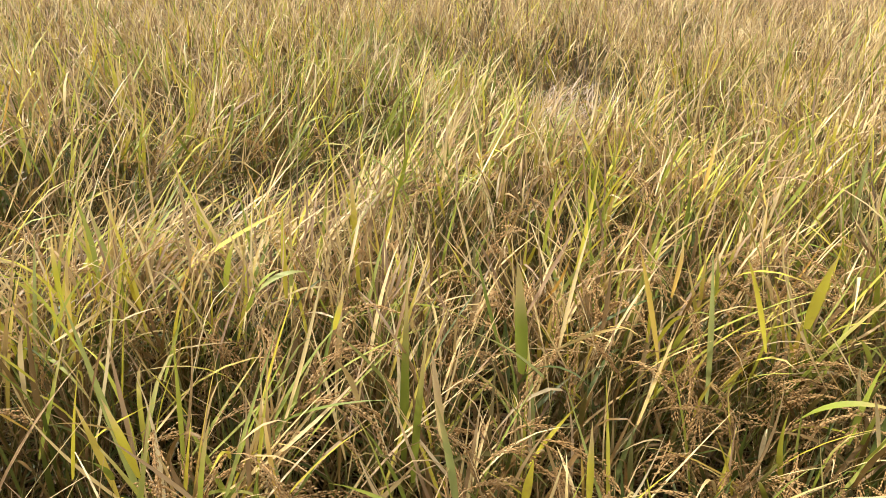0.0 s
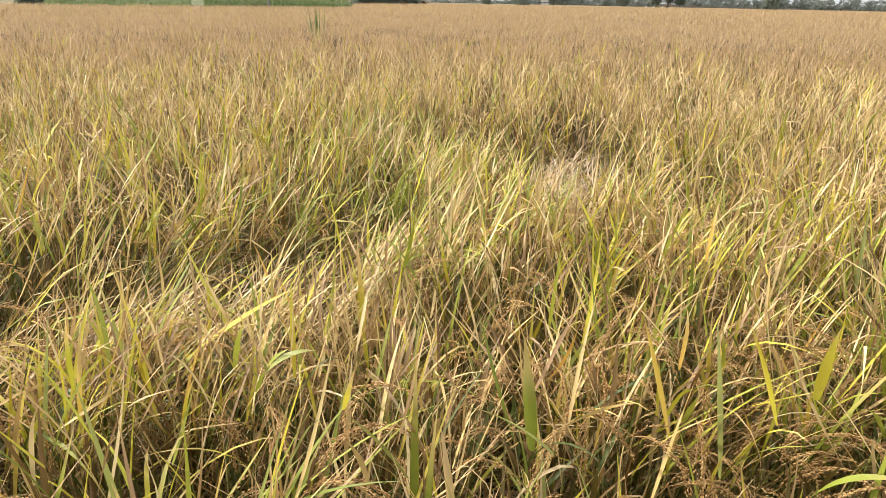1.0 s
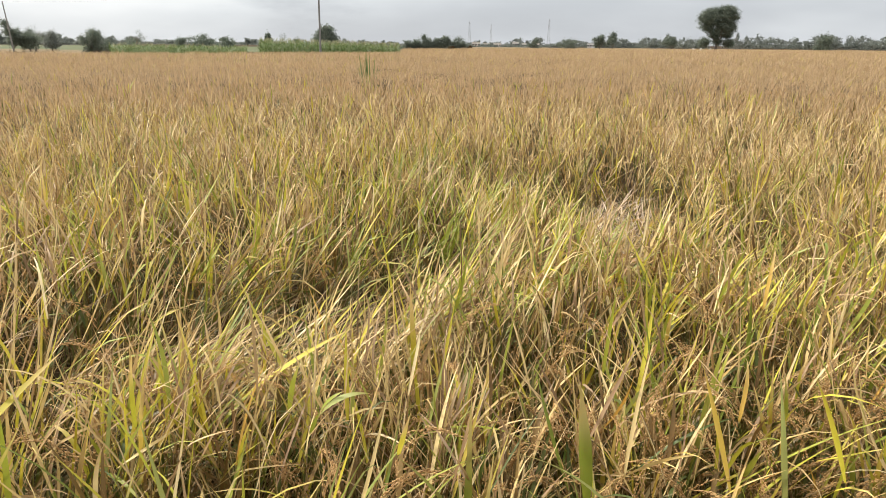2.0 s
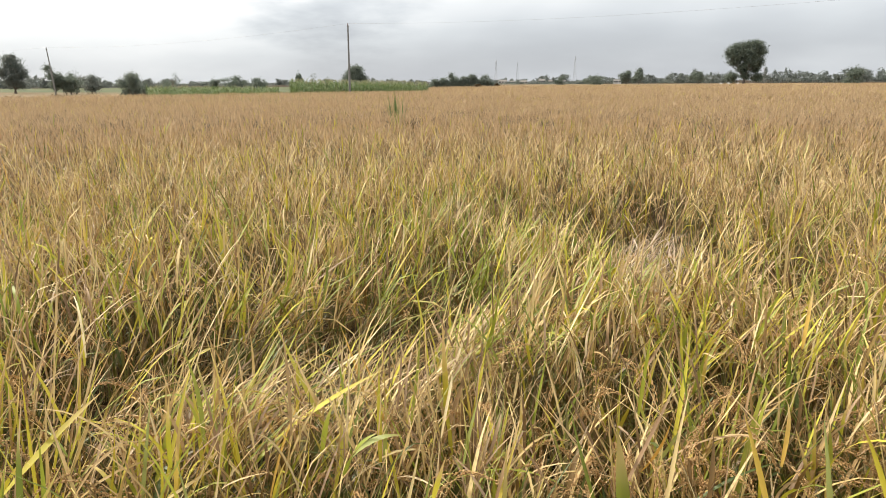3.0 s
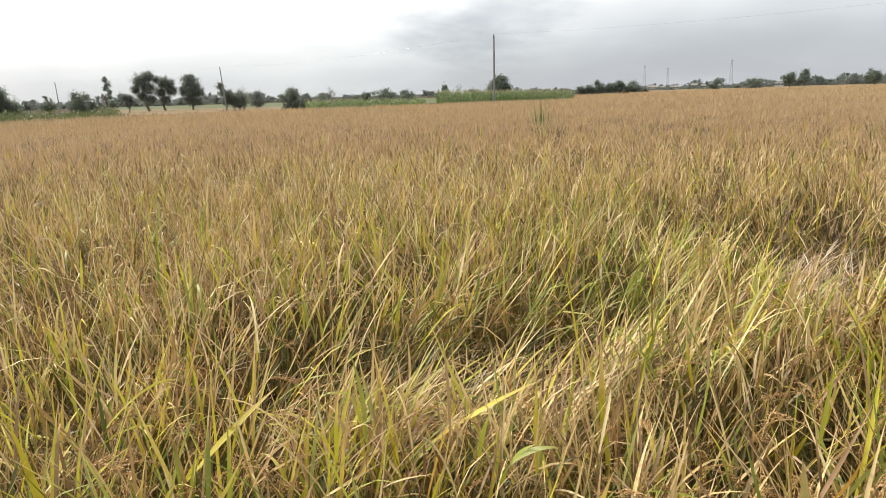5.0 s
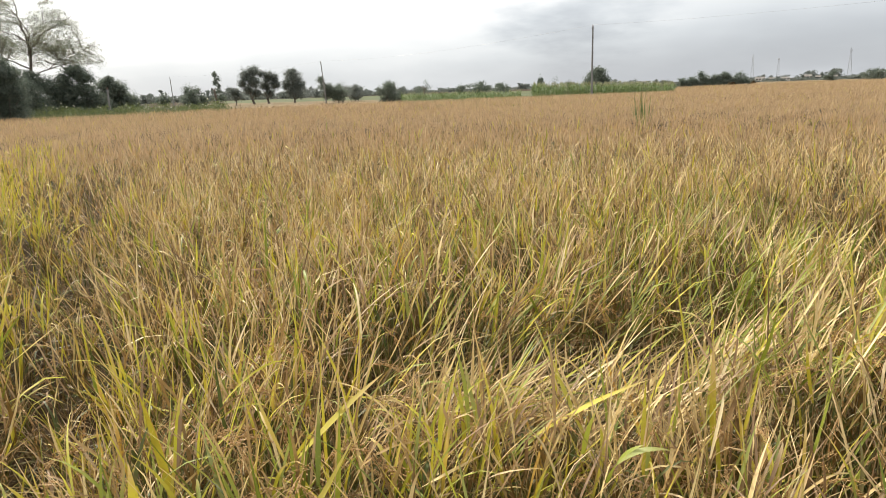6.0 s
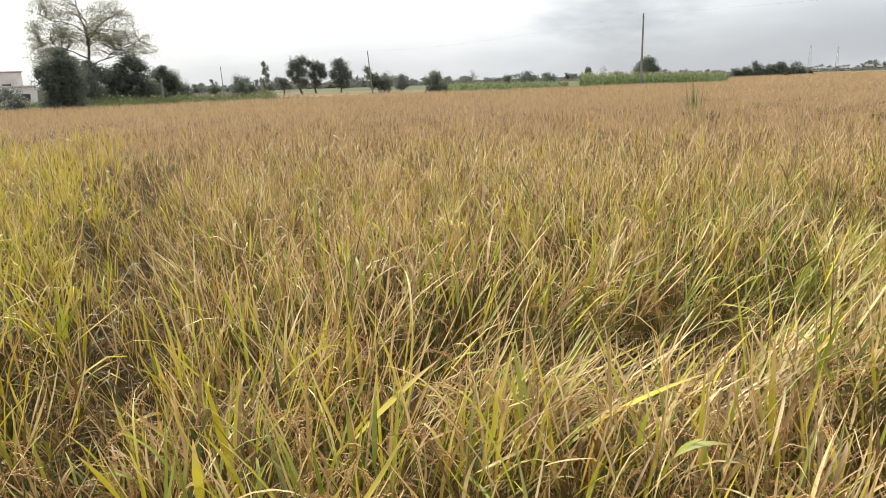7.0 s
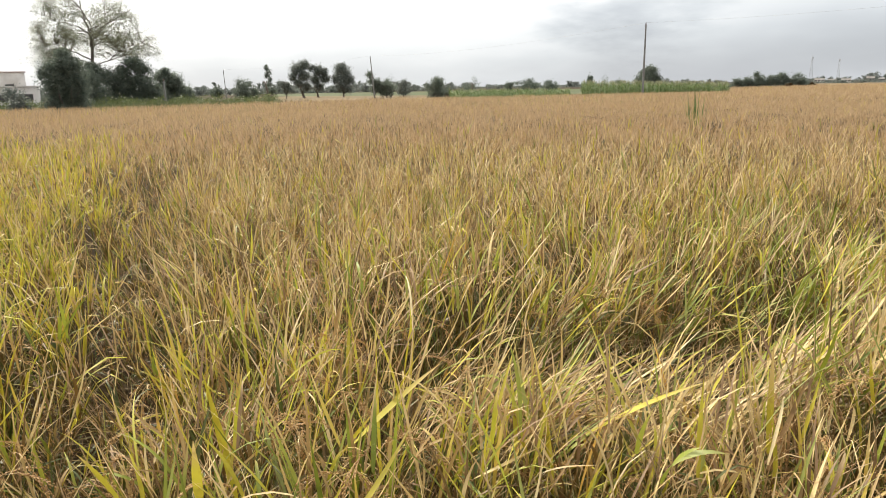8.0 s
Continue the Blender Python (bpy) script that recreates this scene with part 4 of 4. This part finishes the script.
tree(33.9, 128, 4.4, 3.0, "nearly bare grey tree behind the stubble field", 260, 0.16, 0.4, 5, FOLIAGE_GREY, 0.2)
tree(34.2, 124, 3.4, 3.2, "dark tree behind the leaning pole", 1500, 0.17, 0.08, 6)
tree(35.2, 124, 4.7, 2.5, "dark tree with a small round top behind the leaning pole", 1900, 0.17, 0.1, 6,
     shape=((-0.75, 3.9, 0.85, 0.75), (-0.3, 2.9, 0.8, 0.8), (0.5, 2.5, 1.2, 1.0), (1.1, 1.5, 1.2, 1.0), (-0.1, 1.5, 0.9, 1.0)))
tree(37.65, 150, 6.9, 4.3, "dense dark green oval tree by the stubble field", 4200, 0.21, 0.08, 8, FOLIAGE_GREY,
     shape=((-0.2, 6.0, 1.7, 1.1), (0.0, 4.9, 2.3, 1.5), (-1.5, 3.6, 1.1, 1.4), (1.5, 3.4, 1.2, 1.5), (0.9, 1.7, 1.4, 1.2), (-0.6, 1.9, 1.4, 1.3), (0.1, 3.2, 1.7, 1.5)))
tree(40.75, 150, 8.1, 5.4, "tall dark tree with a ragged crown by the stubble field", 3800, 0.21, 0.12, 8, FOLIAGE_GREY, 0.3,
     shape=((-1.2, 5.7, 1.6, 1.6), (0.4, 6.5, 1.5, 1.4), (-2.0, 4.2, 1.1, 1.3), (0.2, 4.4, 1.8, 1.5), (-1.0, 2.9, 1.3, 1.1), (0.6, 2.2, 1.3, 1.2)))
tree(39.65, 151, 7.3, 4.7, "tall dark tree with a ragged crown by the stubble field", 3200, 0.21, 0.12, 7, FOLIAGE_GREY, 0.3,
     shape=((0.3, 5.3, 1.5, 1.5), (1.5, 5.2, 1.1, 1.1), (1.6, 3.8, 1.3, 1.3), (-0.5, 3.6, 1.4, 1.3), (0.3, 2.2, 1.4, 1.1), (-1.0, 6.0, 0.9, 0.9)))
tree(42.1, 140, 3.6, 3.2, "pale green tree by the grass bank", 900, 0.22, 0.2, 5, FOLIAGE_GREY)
tree(43.45, 140, 6.6, 1.9, "slim sparse tree standing above its neighbours", 800, 0.2, 0.42, 6, fill=0.2,
     shape=((-0.15, 5.8, 0.65, 0.7), (0.2, 5.0, 0.8, 0.8), (-0.2, 4.3, 0.6, 0.7), (0.4, 3.6, 0.6, 0.8), (0.3, 2.7, 0.7, 0.7), (0.6, 1.5, 1.1, 0.9)))
tree(44.6, 125, 3.0, 2.2, "small dark tree behind the grass bank", 900, 0.17, 0.1, 5)
tree(45.4, 125, 4.3, 3.0, "dark tree behind the grass bank", 1700, 0.17, 0.1, 6)
tree(47.3, 120, 2.9, 2.0, "small dark tree behind the grass bank", 600, 0.2, 0.2, 5)
tree(49.6, 71, 2.6, 2.4, "dark leafy tree beside the large tree", 3000, 0.14, 0.1, 5)
tree(50.7, 70, 4.0, 3.0, "dark leafy tree beside the large tree", 5200, 0.15, 0.1, 7,
     shape=((-0.5, 3.0, 0.9, 0.7), (0.4, 2.6, 1.0, 0.8), (-0.4, 1.9, 1.2, 0.9), (0.9, 1.6, 0.9, 0.8), (0.0, 1.0, 1.3, 0.9), (-0.2, 3.5, 0.5, 0.4)))
tree(56.3, 57, 3.6, 3.0, "dense dark tree under the large sparse tree", 5000, 0.12, 0.1, 6,
     shape=((0.0, 2.6, 1.1, 0.8), (-0.6, 1.8, 1.0, 1.0), (0.6, 1.6, 1.1, 1.0), (0.1, 0.9, 1.2, 0.9)))
tree(53.0, 60, 4.7, 4.2, "dense dark tree under the large sparse tree", 6500, 0.12, 0.1, 7,
     shape=((0.0, 3.9, 1.0, 0.55), (0.6, 3.4, 0.9, 0.5), (-0.7, 3.3, 0.9, 0.6), (0.3, 2.5, 1.4, 0.8), (-0.8, 2.0, 1.2, 0.9), (1.1, 1.6, 1.3, 1.0), (0.0, 1.1, 1.3, 1.0)))
tree(55.2, 60, 4.2, 4.2, "dense dark tree under the large sparse tree", 6000, 0.12, 0.1, 7,
     shape=((0.0, 2.9, 1.5, 0.8), (-1.2, 2.8, 1.2, 0.9), (1.1, 2.5, 1.3, 0.9), (-0.7, 1.4, 1.5, 1.2), (0.8, 1.3, 1.4, 1.1), (-0.6, 3.6, 0.9, 0.5)))
tree(57.6, 48.6, 4.7, 4.0, "dense dark shaggy tree under the large sparse tree", 8500, 0.11, 0.08, 8,
     shape=((-0.5, 1.1, 0.9, 1.1), (0.5, 1.1, 0.95, 1.1), (-0.5, 2.3, 1.0, 0.9), (0.5, 2.3, 1.0, 1.0), (-0.4, 3.2, 0.9, 0.65), (0.4, 3.4, 0.95, 0.6), (0.1, 4.0, 0.6, 0.4), (-1.1, 2.9, 0.4, 0.4)))
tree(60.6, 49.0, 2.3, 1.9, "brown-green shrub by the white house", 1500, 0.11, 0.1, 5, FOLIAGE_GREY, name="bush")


def sparse_tree(az, d, label):
    """A high thin-leaved tree whose limbs show against the sky."""
    x, y = at(az, d)
    root = tagged(empty("tree", x, y), label, "tree")
    turn = radians(az)
    right, deep = np.array([math.cos(turn), math.sin(turn), 0]), np.array([-math.sin(turn), math.cos(turn), 0])

    def place(u, v, z):
        return right * u * 0.82 + deep * v * 0.82 + np.array([0, 0, z * 0.86])

    # trunk and main limbs: points across, in depth and up, then the radius at both ends
    main = [([(0, 0, -0.05), (0.1, 0, 2.2), (-0.05, 0, 4.4), (0.3, 0, 6.6)], 0.30, 0.17),
            ([(0.3, 0, 6.6), (-0.1, 0.2, 8.0), (-0.25, 0.2, 9.6), (-0.6, 0.3, 11.0)], 0.14, 0.05),
            ([(0.3, 0, 6.6), (1.5, -0.3, 7.9), (2.8, -0.5, 8.7), (4.0, -0.5, 9.3)], 0.13, 0.04),
            ([(0.0, 0, 4.2), (1.3, 0.2, 4.7), (2.6, 0.5, 5.7), (4.6, 0.6, 6.4)], 0.09, 0.03),
            ([(0.0, 0, 4.9), (-1.4, -0.2, 5.6), (-2.5, -0.5, 6.0), (-3.7, -0.6, 6.3)], 0.11, 0.04),
            ([(0.1, 0, 7.2), (-1.0, 0.3, 7.8), (-2.4, 0.5, 8.2), (-3.4, 0.6, 8.6)], 0.08, 0.03),
            ([(0.1, 0, 6.2), (0.2, 1.4, 7.4), (0.3, 2.6, 8.4)], 0.10, 0.03),
            ([(0.1, 0, 6.0), (0.3, -1.4, 7.2), (0.2, -2.6, 8.0)], 0.10, 0.03),
            ([(1.5, -0.3, 7.9), (1.7, -0.2, 9.2), (1.6, -0.2, 10.6)], 0.07, 0.03)]
    out, knots = [], []
    for pts, r0, r1 in main:
        p = np.array([place(*q) for q in pts])
        s, fine = np.linspace(0, 1, len(p)), np.linspace(0, 1, 9)
        p = np.stack([np.interp(fine, s, p[:, i]) for i in range(3)], -1)
        p[1:-1] += rng.normal(0, 0.05, (7, 3))
        out.append(tube(p, np.linspace(r0, r1, 9) * 0.52, 7))
        knots.extend(p[(3 if r0 < 0.2 else 6):])
    knots = np.array(knots)
    ends = []
    for u, z, rx, rz, n in ((-0.3, 9.4, 4.0, 2.6, 70), (-3.4, 5.5, 1.8, 1.2, 34), (3.9, 6.0, 2.4, 1.6, 52), (1.0, 7.2, 3.8, 1.6, 40), (-2.7, 7.2, 2.2, 1.6, 36), (0.2, 6.5, 3.4, 1.5, 50), (-2.6, 9.0, 2.2, 1.5, 22), (2.6, 8.3, 2.2, 1.5, 26)):
        for _ in range(n):
            v = unit(rng.normal(0, 1, 3)) * rng.random() ** 0.4
            ends.append(place(u + v[0] * rx, v[1] * min(rx, 3.4), z + v[2] * rz))
    leaves = []
    for e in ends:
        cost = np.linalg.norm(knots - e, axis=1) + 1.5 * np.maximum(knots[:, 2] - e[2] + 0.2, 0)
        k = knots[int(np.argmin(cost))]
        bow = (k + e) / 2 + np.array([0, 0, 0.12]) * np.linalg.norm(e - k) + rng.normal(0, 0.06, 3)
        out.append(tube([k, (k + bow) / 2, bow, (bow + e) / 2, e], [0.020, 0.016, 0.012, 0.009, 0.006], 4))
        for _ in range(7):
            a = bow + (e - bow) * rng.uniform(0.0, 1.0)
            way = unit((e - k) / np.linalg.norm(e - k) + rng.normal(0, 0.75, 3) * np.array([1, 1, 0.55]))
            size = rng.uniform(0.5, 0.95)
            b = a + way * size
            out.append(tube([a, (a + b) / 2 + np.array([0, 0, 0.04]), b], [0.008, 0.006, 0.004], 3))
            m = 17
            s = rng.uniform(0.05, 1.15, m)[:, None]
            leaves.append(a + way * size * s + rng.normal(0, 1, (m, 3)) * np.array([0.26, 0.26, 0.15]))
    put("trunk", out, BARK, root, "dark trunk with many fine limbs")
    p = np.concatenate(leaves)
    a, s = unit(rng.normal(0, 1, p.shape) * np.array([1, 1, 0.5])), rng.uniform(0.03, 0.06, len(p))[:, None]
    b = unit(np.cross(a, rng.normal(0, 1, p.shape)))
    V = np.stack([p - a * s, p - b * s * 0.5, p + a * s, p + b * s * 0.5], 1).reshape(-1, 3)
    put("crown", [(V, np.arange(len(V)).reshape(-1, 4), np.full(len(V), 0.4))], FOLIAGE_PALE, root, "thin scattered pale green leaves")


sparse_tree(55.7, 62, "high sparse tree with thin pale leaves and visible limbs")


def far_woods():
    """The tree line along the horizon: single crowns of uneven height with gaps between them."""
    root = tagged(new("far_woods"), "hazy dark tree line along the horizon", "far trees", kind="stuff")
    for a0, a1, d, lo, hi, n in ((-50, -17.0, 380, 4.4, 8.2, 105), (-15, -10.6, 380, 4.2, 8.0, 18), (-10.6, -4.2, 420, 2.6, 5.6, 20), (-4.2, 2.4, 440, 1.8, 6.4, 14), (2.4, 9, 440, 1.4, 3.2, 12), (-5, 3.2, 372, 0.9, 1.7, 16), (9, 30, 430, 1.4, 4.4, 46), (30, 48, 330, 2.4, 5.8, 50), (48, 76, 300, 2.6, 5.0, 60)):
        group = []
        for i in range(n):
            az, dd = a0 + (a1 - a0) * (i + rng.uniform(0, 1)) / n, d * rng.uniform(0.95, 1.1)
            h = lo + (hi - lo) * rng.random() ** 1.6
            px, py = at(az, dd)
            wd = rng.uniform(1.6, 4.2)
            group.append(((px, py, h * 0.50), (wd, wd, h * 0.40)))
            group.append(((px, py, h * 0.22), (rng.uniform(4.0, 6.5), 3.0, h * 0.24)))    # thicket at the foot
            for _ in range(2):    # a ragged top
                qx, qy = px + rng.normal(0, wd * 0.5), py + rng.normal(0, wd * 0.5)
                group.append(((qx, qy, h * rng.uniform(0.6, 0.85)), (wd * 0.4, wd * 0.4, h * 0.2)))
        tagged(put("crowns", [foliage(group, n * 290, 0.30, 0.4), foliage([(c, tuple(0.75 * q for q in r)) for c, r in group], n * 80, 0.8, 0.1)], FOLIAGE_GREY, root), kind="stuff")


far_woods()


# ---- poles and wires ----
def utility_pole(x, y, tall, lean, turn, label):
    root = tagged(empty("utility_pole", x, y, 0, turn), label, "utility pole", "power line poles")
    top = math.tan(radians(lean)) * tall
    put("shaft", [tube([(0, 0, -0.1), (top * 0.5, 0, tall * 0.5), (top, 0, tall)], [0.105, 0.085, 0.06], 8)], CONCRETE, root)
    bm = bmesh.new()
    box(bm, top, 0, tall - 0.14, 0.20, 0.06, 0.06)
    part("bracket", bm, STEEL, root, "steel top bracket")
    bm = bmesh.new()
    bmesh.ops.create_cone(bm, cap_ends=True, segments=8, radius1=0.05, radius2=0.03, depth=0.16, matrix=Matrix.Translation((top, 0, tall + 0.08)))
    part("insulator", bm, PORCELAIN, root, "brown pin insulator")
    return root.matrix_world @ Vector((top, 0, tall + 0.15))


P1 = utility_pole(*at(14.20, 60.0), 6.15, 0.3, 0, "grey concrete power pole standing in front of the maize")
P2 = utility_pole(*at(35.2, 106.0), 6.1, -4.0, 35, "thin leaning power pole beyond the stubble field")
P0 = utility_pole(32.0, 29.7, 6.1, 0, 0, "grey concrete power pole carrying the wire over the rice")
utility_pole(*at(-17.35, 212.0), 5.6, 0, 0, "thin distant power pole beside the large round tree")
utility_pole(*at(51.05, 59.0), 2.5, 0.5, 51, "short pale concrete post before the dark trees")
P3 = utility_pole(*at(46.62, 160.0), 6.0, -2.0, 46, "thin leaning power pole far behind the grass bank")


def wire(a, b, sag, label):
    s = np.linspace(0, 1, 25)[:, None]
    pts = np.array(a) * (1 - s) + np.array(b) * s
    pts[:, 2] -= (4 * sag * s * (1 - s))[:, 0]
    tagged(put("overhead_wire", [tube(pts, np.full(25, 0.0042), 4)], WIRE), label, "wire")


wire(P1, P0, 0.75, "thin sagging overhead wire between power poles")
wire(P2, P1, 0.6, "thin sagging overhead wire between power poles")
wire(P3, P2, 0.5, "thin sagging overhead wire between power poles")


def lattice_tower(az, d, tall, label):
    x, y = at(az, d)
    root = tagged(empty("lattice_tower", x, y, 0, az), label, "tower", "far towers")
    b, t = tall * 0.07, tall * 0.018
    corners = [(sx, sy) for sx in (-1, 1) for sy in (-1, 1)]
    for sx, sy in corners:
        put("leg", [tube([(sx * b, sy * b, 0), (sx * t, sy * t, tall)], [tall * 0.006, tall * 0.004], 4)], STEEL, root)
    pieces = []
    for i in range(9):
        z0, z1 = tall * i / 9, tall * (i + 1) / 9
        w0, w1 = b + (t - b) * i / 9, b + (t - b) * (i + 1) / 9
        for (ax, ay), (bx, by) in (((-1, -1), (1, -1)), ((1, -1), (1, 1)), ((1, 1), (-1, 1)), ((-1, 1), (-1, -1))):
            pieces.append(tube([(ax * w0, ay * w0, z0), (bx * w1, by * w1, z1)], [tall * 0.003] * 2, 3))
            pieces.append(tube([(ax * w1, ay * w1, z1), (bx * w1, by * w1, z1)], [tall * 0.003] * 2, 3))
    put("bracing", pieces, STEEL, root)
    put("mast", [tube([(0, 0, tall), (0, 0, tall * 1.08)], [tall * 0.006, tall * 0.003], 4)], STEEL, root)
    bm = bmesh.new()
    for i in range(3):
        box(bm, math.cos(i * 2.09) * t * 1.6, math.sin(i * 2.09) * t * 1.6, tall * 0.93, t * 0.8, t * 0.8, tall * 0.06)
    part("antenna_panels", bm, WHITEWASH, root)


lattice_tower(2.55, 900, 26.5, "pale steel lattice tower far on the horizon")
lattice_tower(0.85, 1000, 25.5, "pale steel lattice tower far on the horizon")
lattice_tower(-3.64, 700, 23.0, "pale steel lattice tower far on the horizon")


# ---- buildings ----
def flat_house(name, az, d, wide, deep, tall, label, parapet=None, windows=3):
    """A flat-roofed plastered house that faces the camera's side of the fields."""
    x, y = at(az, d)
    root = tagged(empty(name, x, y, 0, az), label, "building")
    bm = bmesh.new()
    box(bm, 0, 0, -0.05, wide, deep, tall + 0.05)
    part("wall", bm, WHITEWASH, root)
    bm = bmesh.new()
    box(bm, 0, 0, tall, wide + 0.3, deep + 0.3, 0.11)
    part("roof", bm, parapet or WHITEWASH, root)
    for i in range(windows):
        wx = (i + 0.5) / windows * wide - wide / 2
        bm = bmesh.new()
        box(bm, wx, -deep / 2 - 0.01, tall * 0.35, 1.0, 0.06, tall * 0.32)
        win = part("window", bm, DARK, root, "dark window opening")
        bm = bmesh.new()
        box(bm, wx, -deep / 2 - 0.06, tall * 0.35 - 0.08, 1.2, 0.16, 0.08)
        part("sill", bm, WHITEWASH, win)


flat_house("house", 61.9, 112, 7.4, 6.0, 4.55, "white plastered house with a faded red parapet", PINK, 2)
flat_house("boundary_building", 61.4, 100, 7.6, 4.0, 2.6, "low white building beside the house", None, 3)
for az, wd, h in ((2.0, 4.5, 2.3), (1.2, 3.5, 1.8), (0.35, 4, 1.9), (-1.1, 3.6, 2.7), (-1.75, 2.5, 2.0), (-2.7, 3.5, 2.0), (-6.9, 4, 2.1)):
    flat_house("farm_building", az, 395, wd, 5, h, "small pale village building on the horizon")


# ---- small far things ----
def heap(name, az, d, wide, tall, material, label, category):
    """A low uneven heap."""
    x, y = at(az, d)
    bm = bmesh.new()
    bmesh.ops.create_icosphere(bm, subdivisions=3, radius=1.0)
    for v in bm.verts:
        k = 1 + 0.35 * noise.noise(v.co * 2.1 + Vector((az, d, 0)))
        v.co = Vector((v.co.x * wide / 2 * k, v.co.y * wide / 3 * k, max(v.co.z, -0.1) * tall * k))
    me = bpy.data.meshes.new(name)
    bm.to_mesh(me)
    bm.free()
    me.materials.append(material)
    ob = new(name, me)
    ob.matrix_world = pose(x, y, 0.0, 0, 0, az)
    tagged(ob, label, category, "far heaps")


heap("earth_mound", 3.95, 124, 1.7, 1.15, SOIL, "low dark earth mound at the far edge of the rice", "mound")
heap("earth_mound", 2.45, 150, 1.6, 1.2, SOIL, "low dark earth mound at the far edge of the rice", "mound")
# pale lumps added for small white shapes of unknown kind
for az, wd, stuff_ in ((-14.45, 0.7, WHITEWASH), (-14.75, 0.9, STUBBLE), (-15.0, 0.8, WHITEWASH), (-15.35, 1.0, STUBBLE), (-15.65, 0.6, WHITEWASH)):
    heap("straw_heap", az, 188, wd, 1.0, stuff_, "small pale heap lying under the large round tree", "heap")
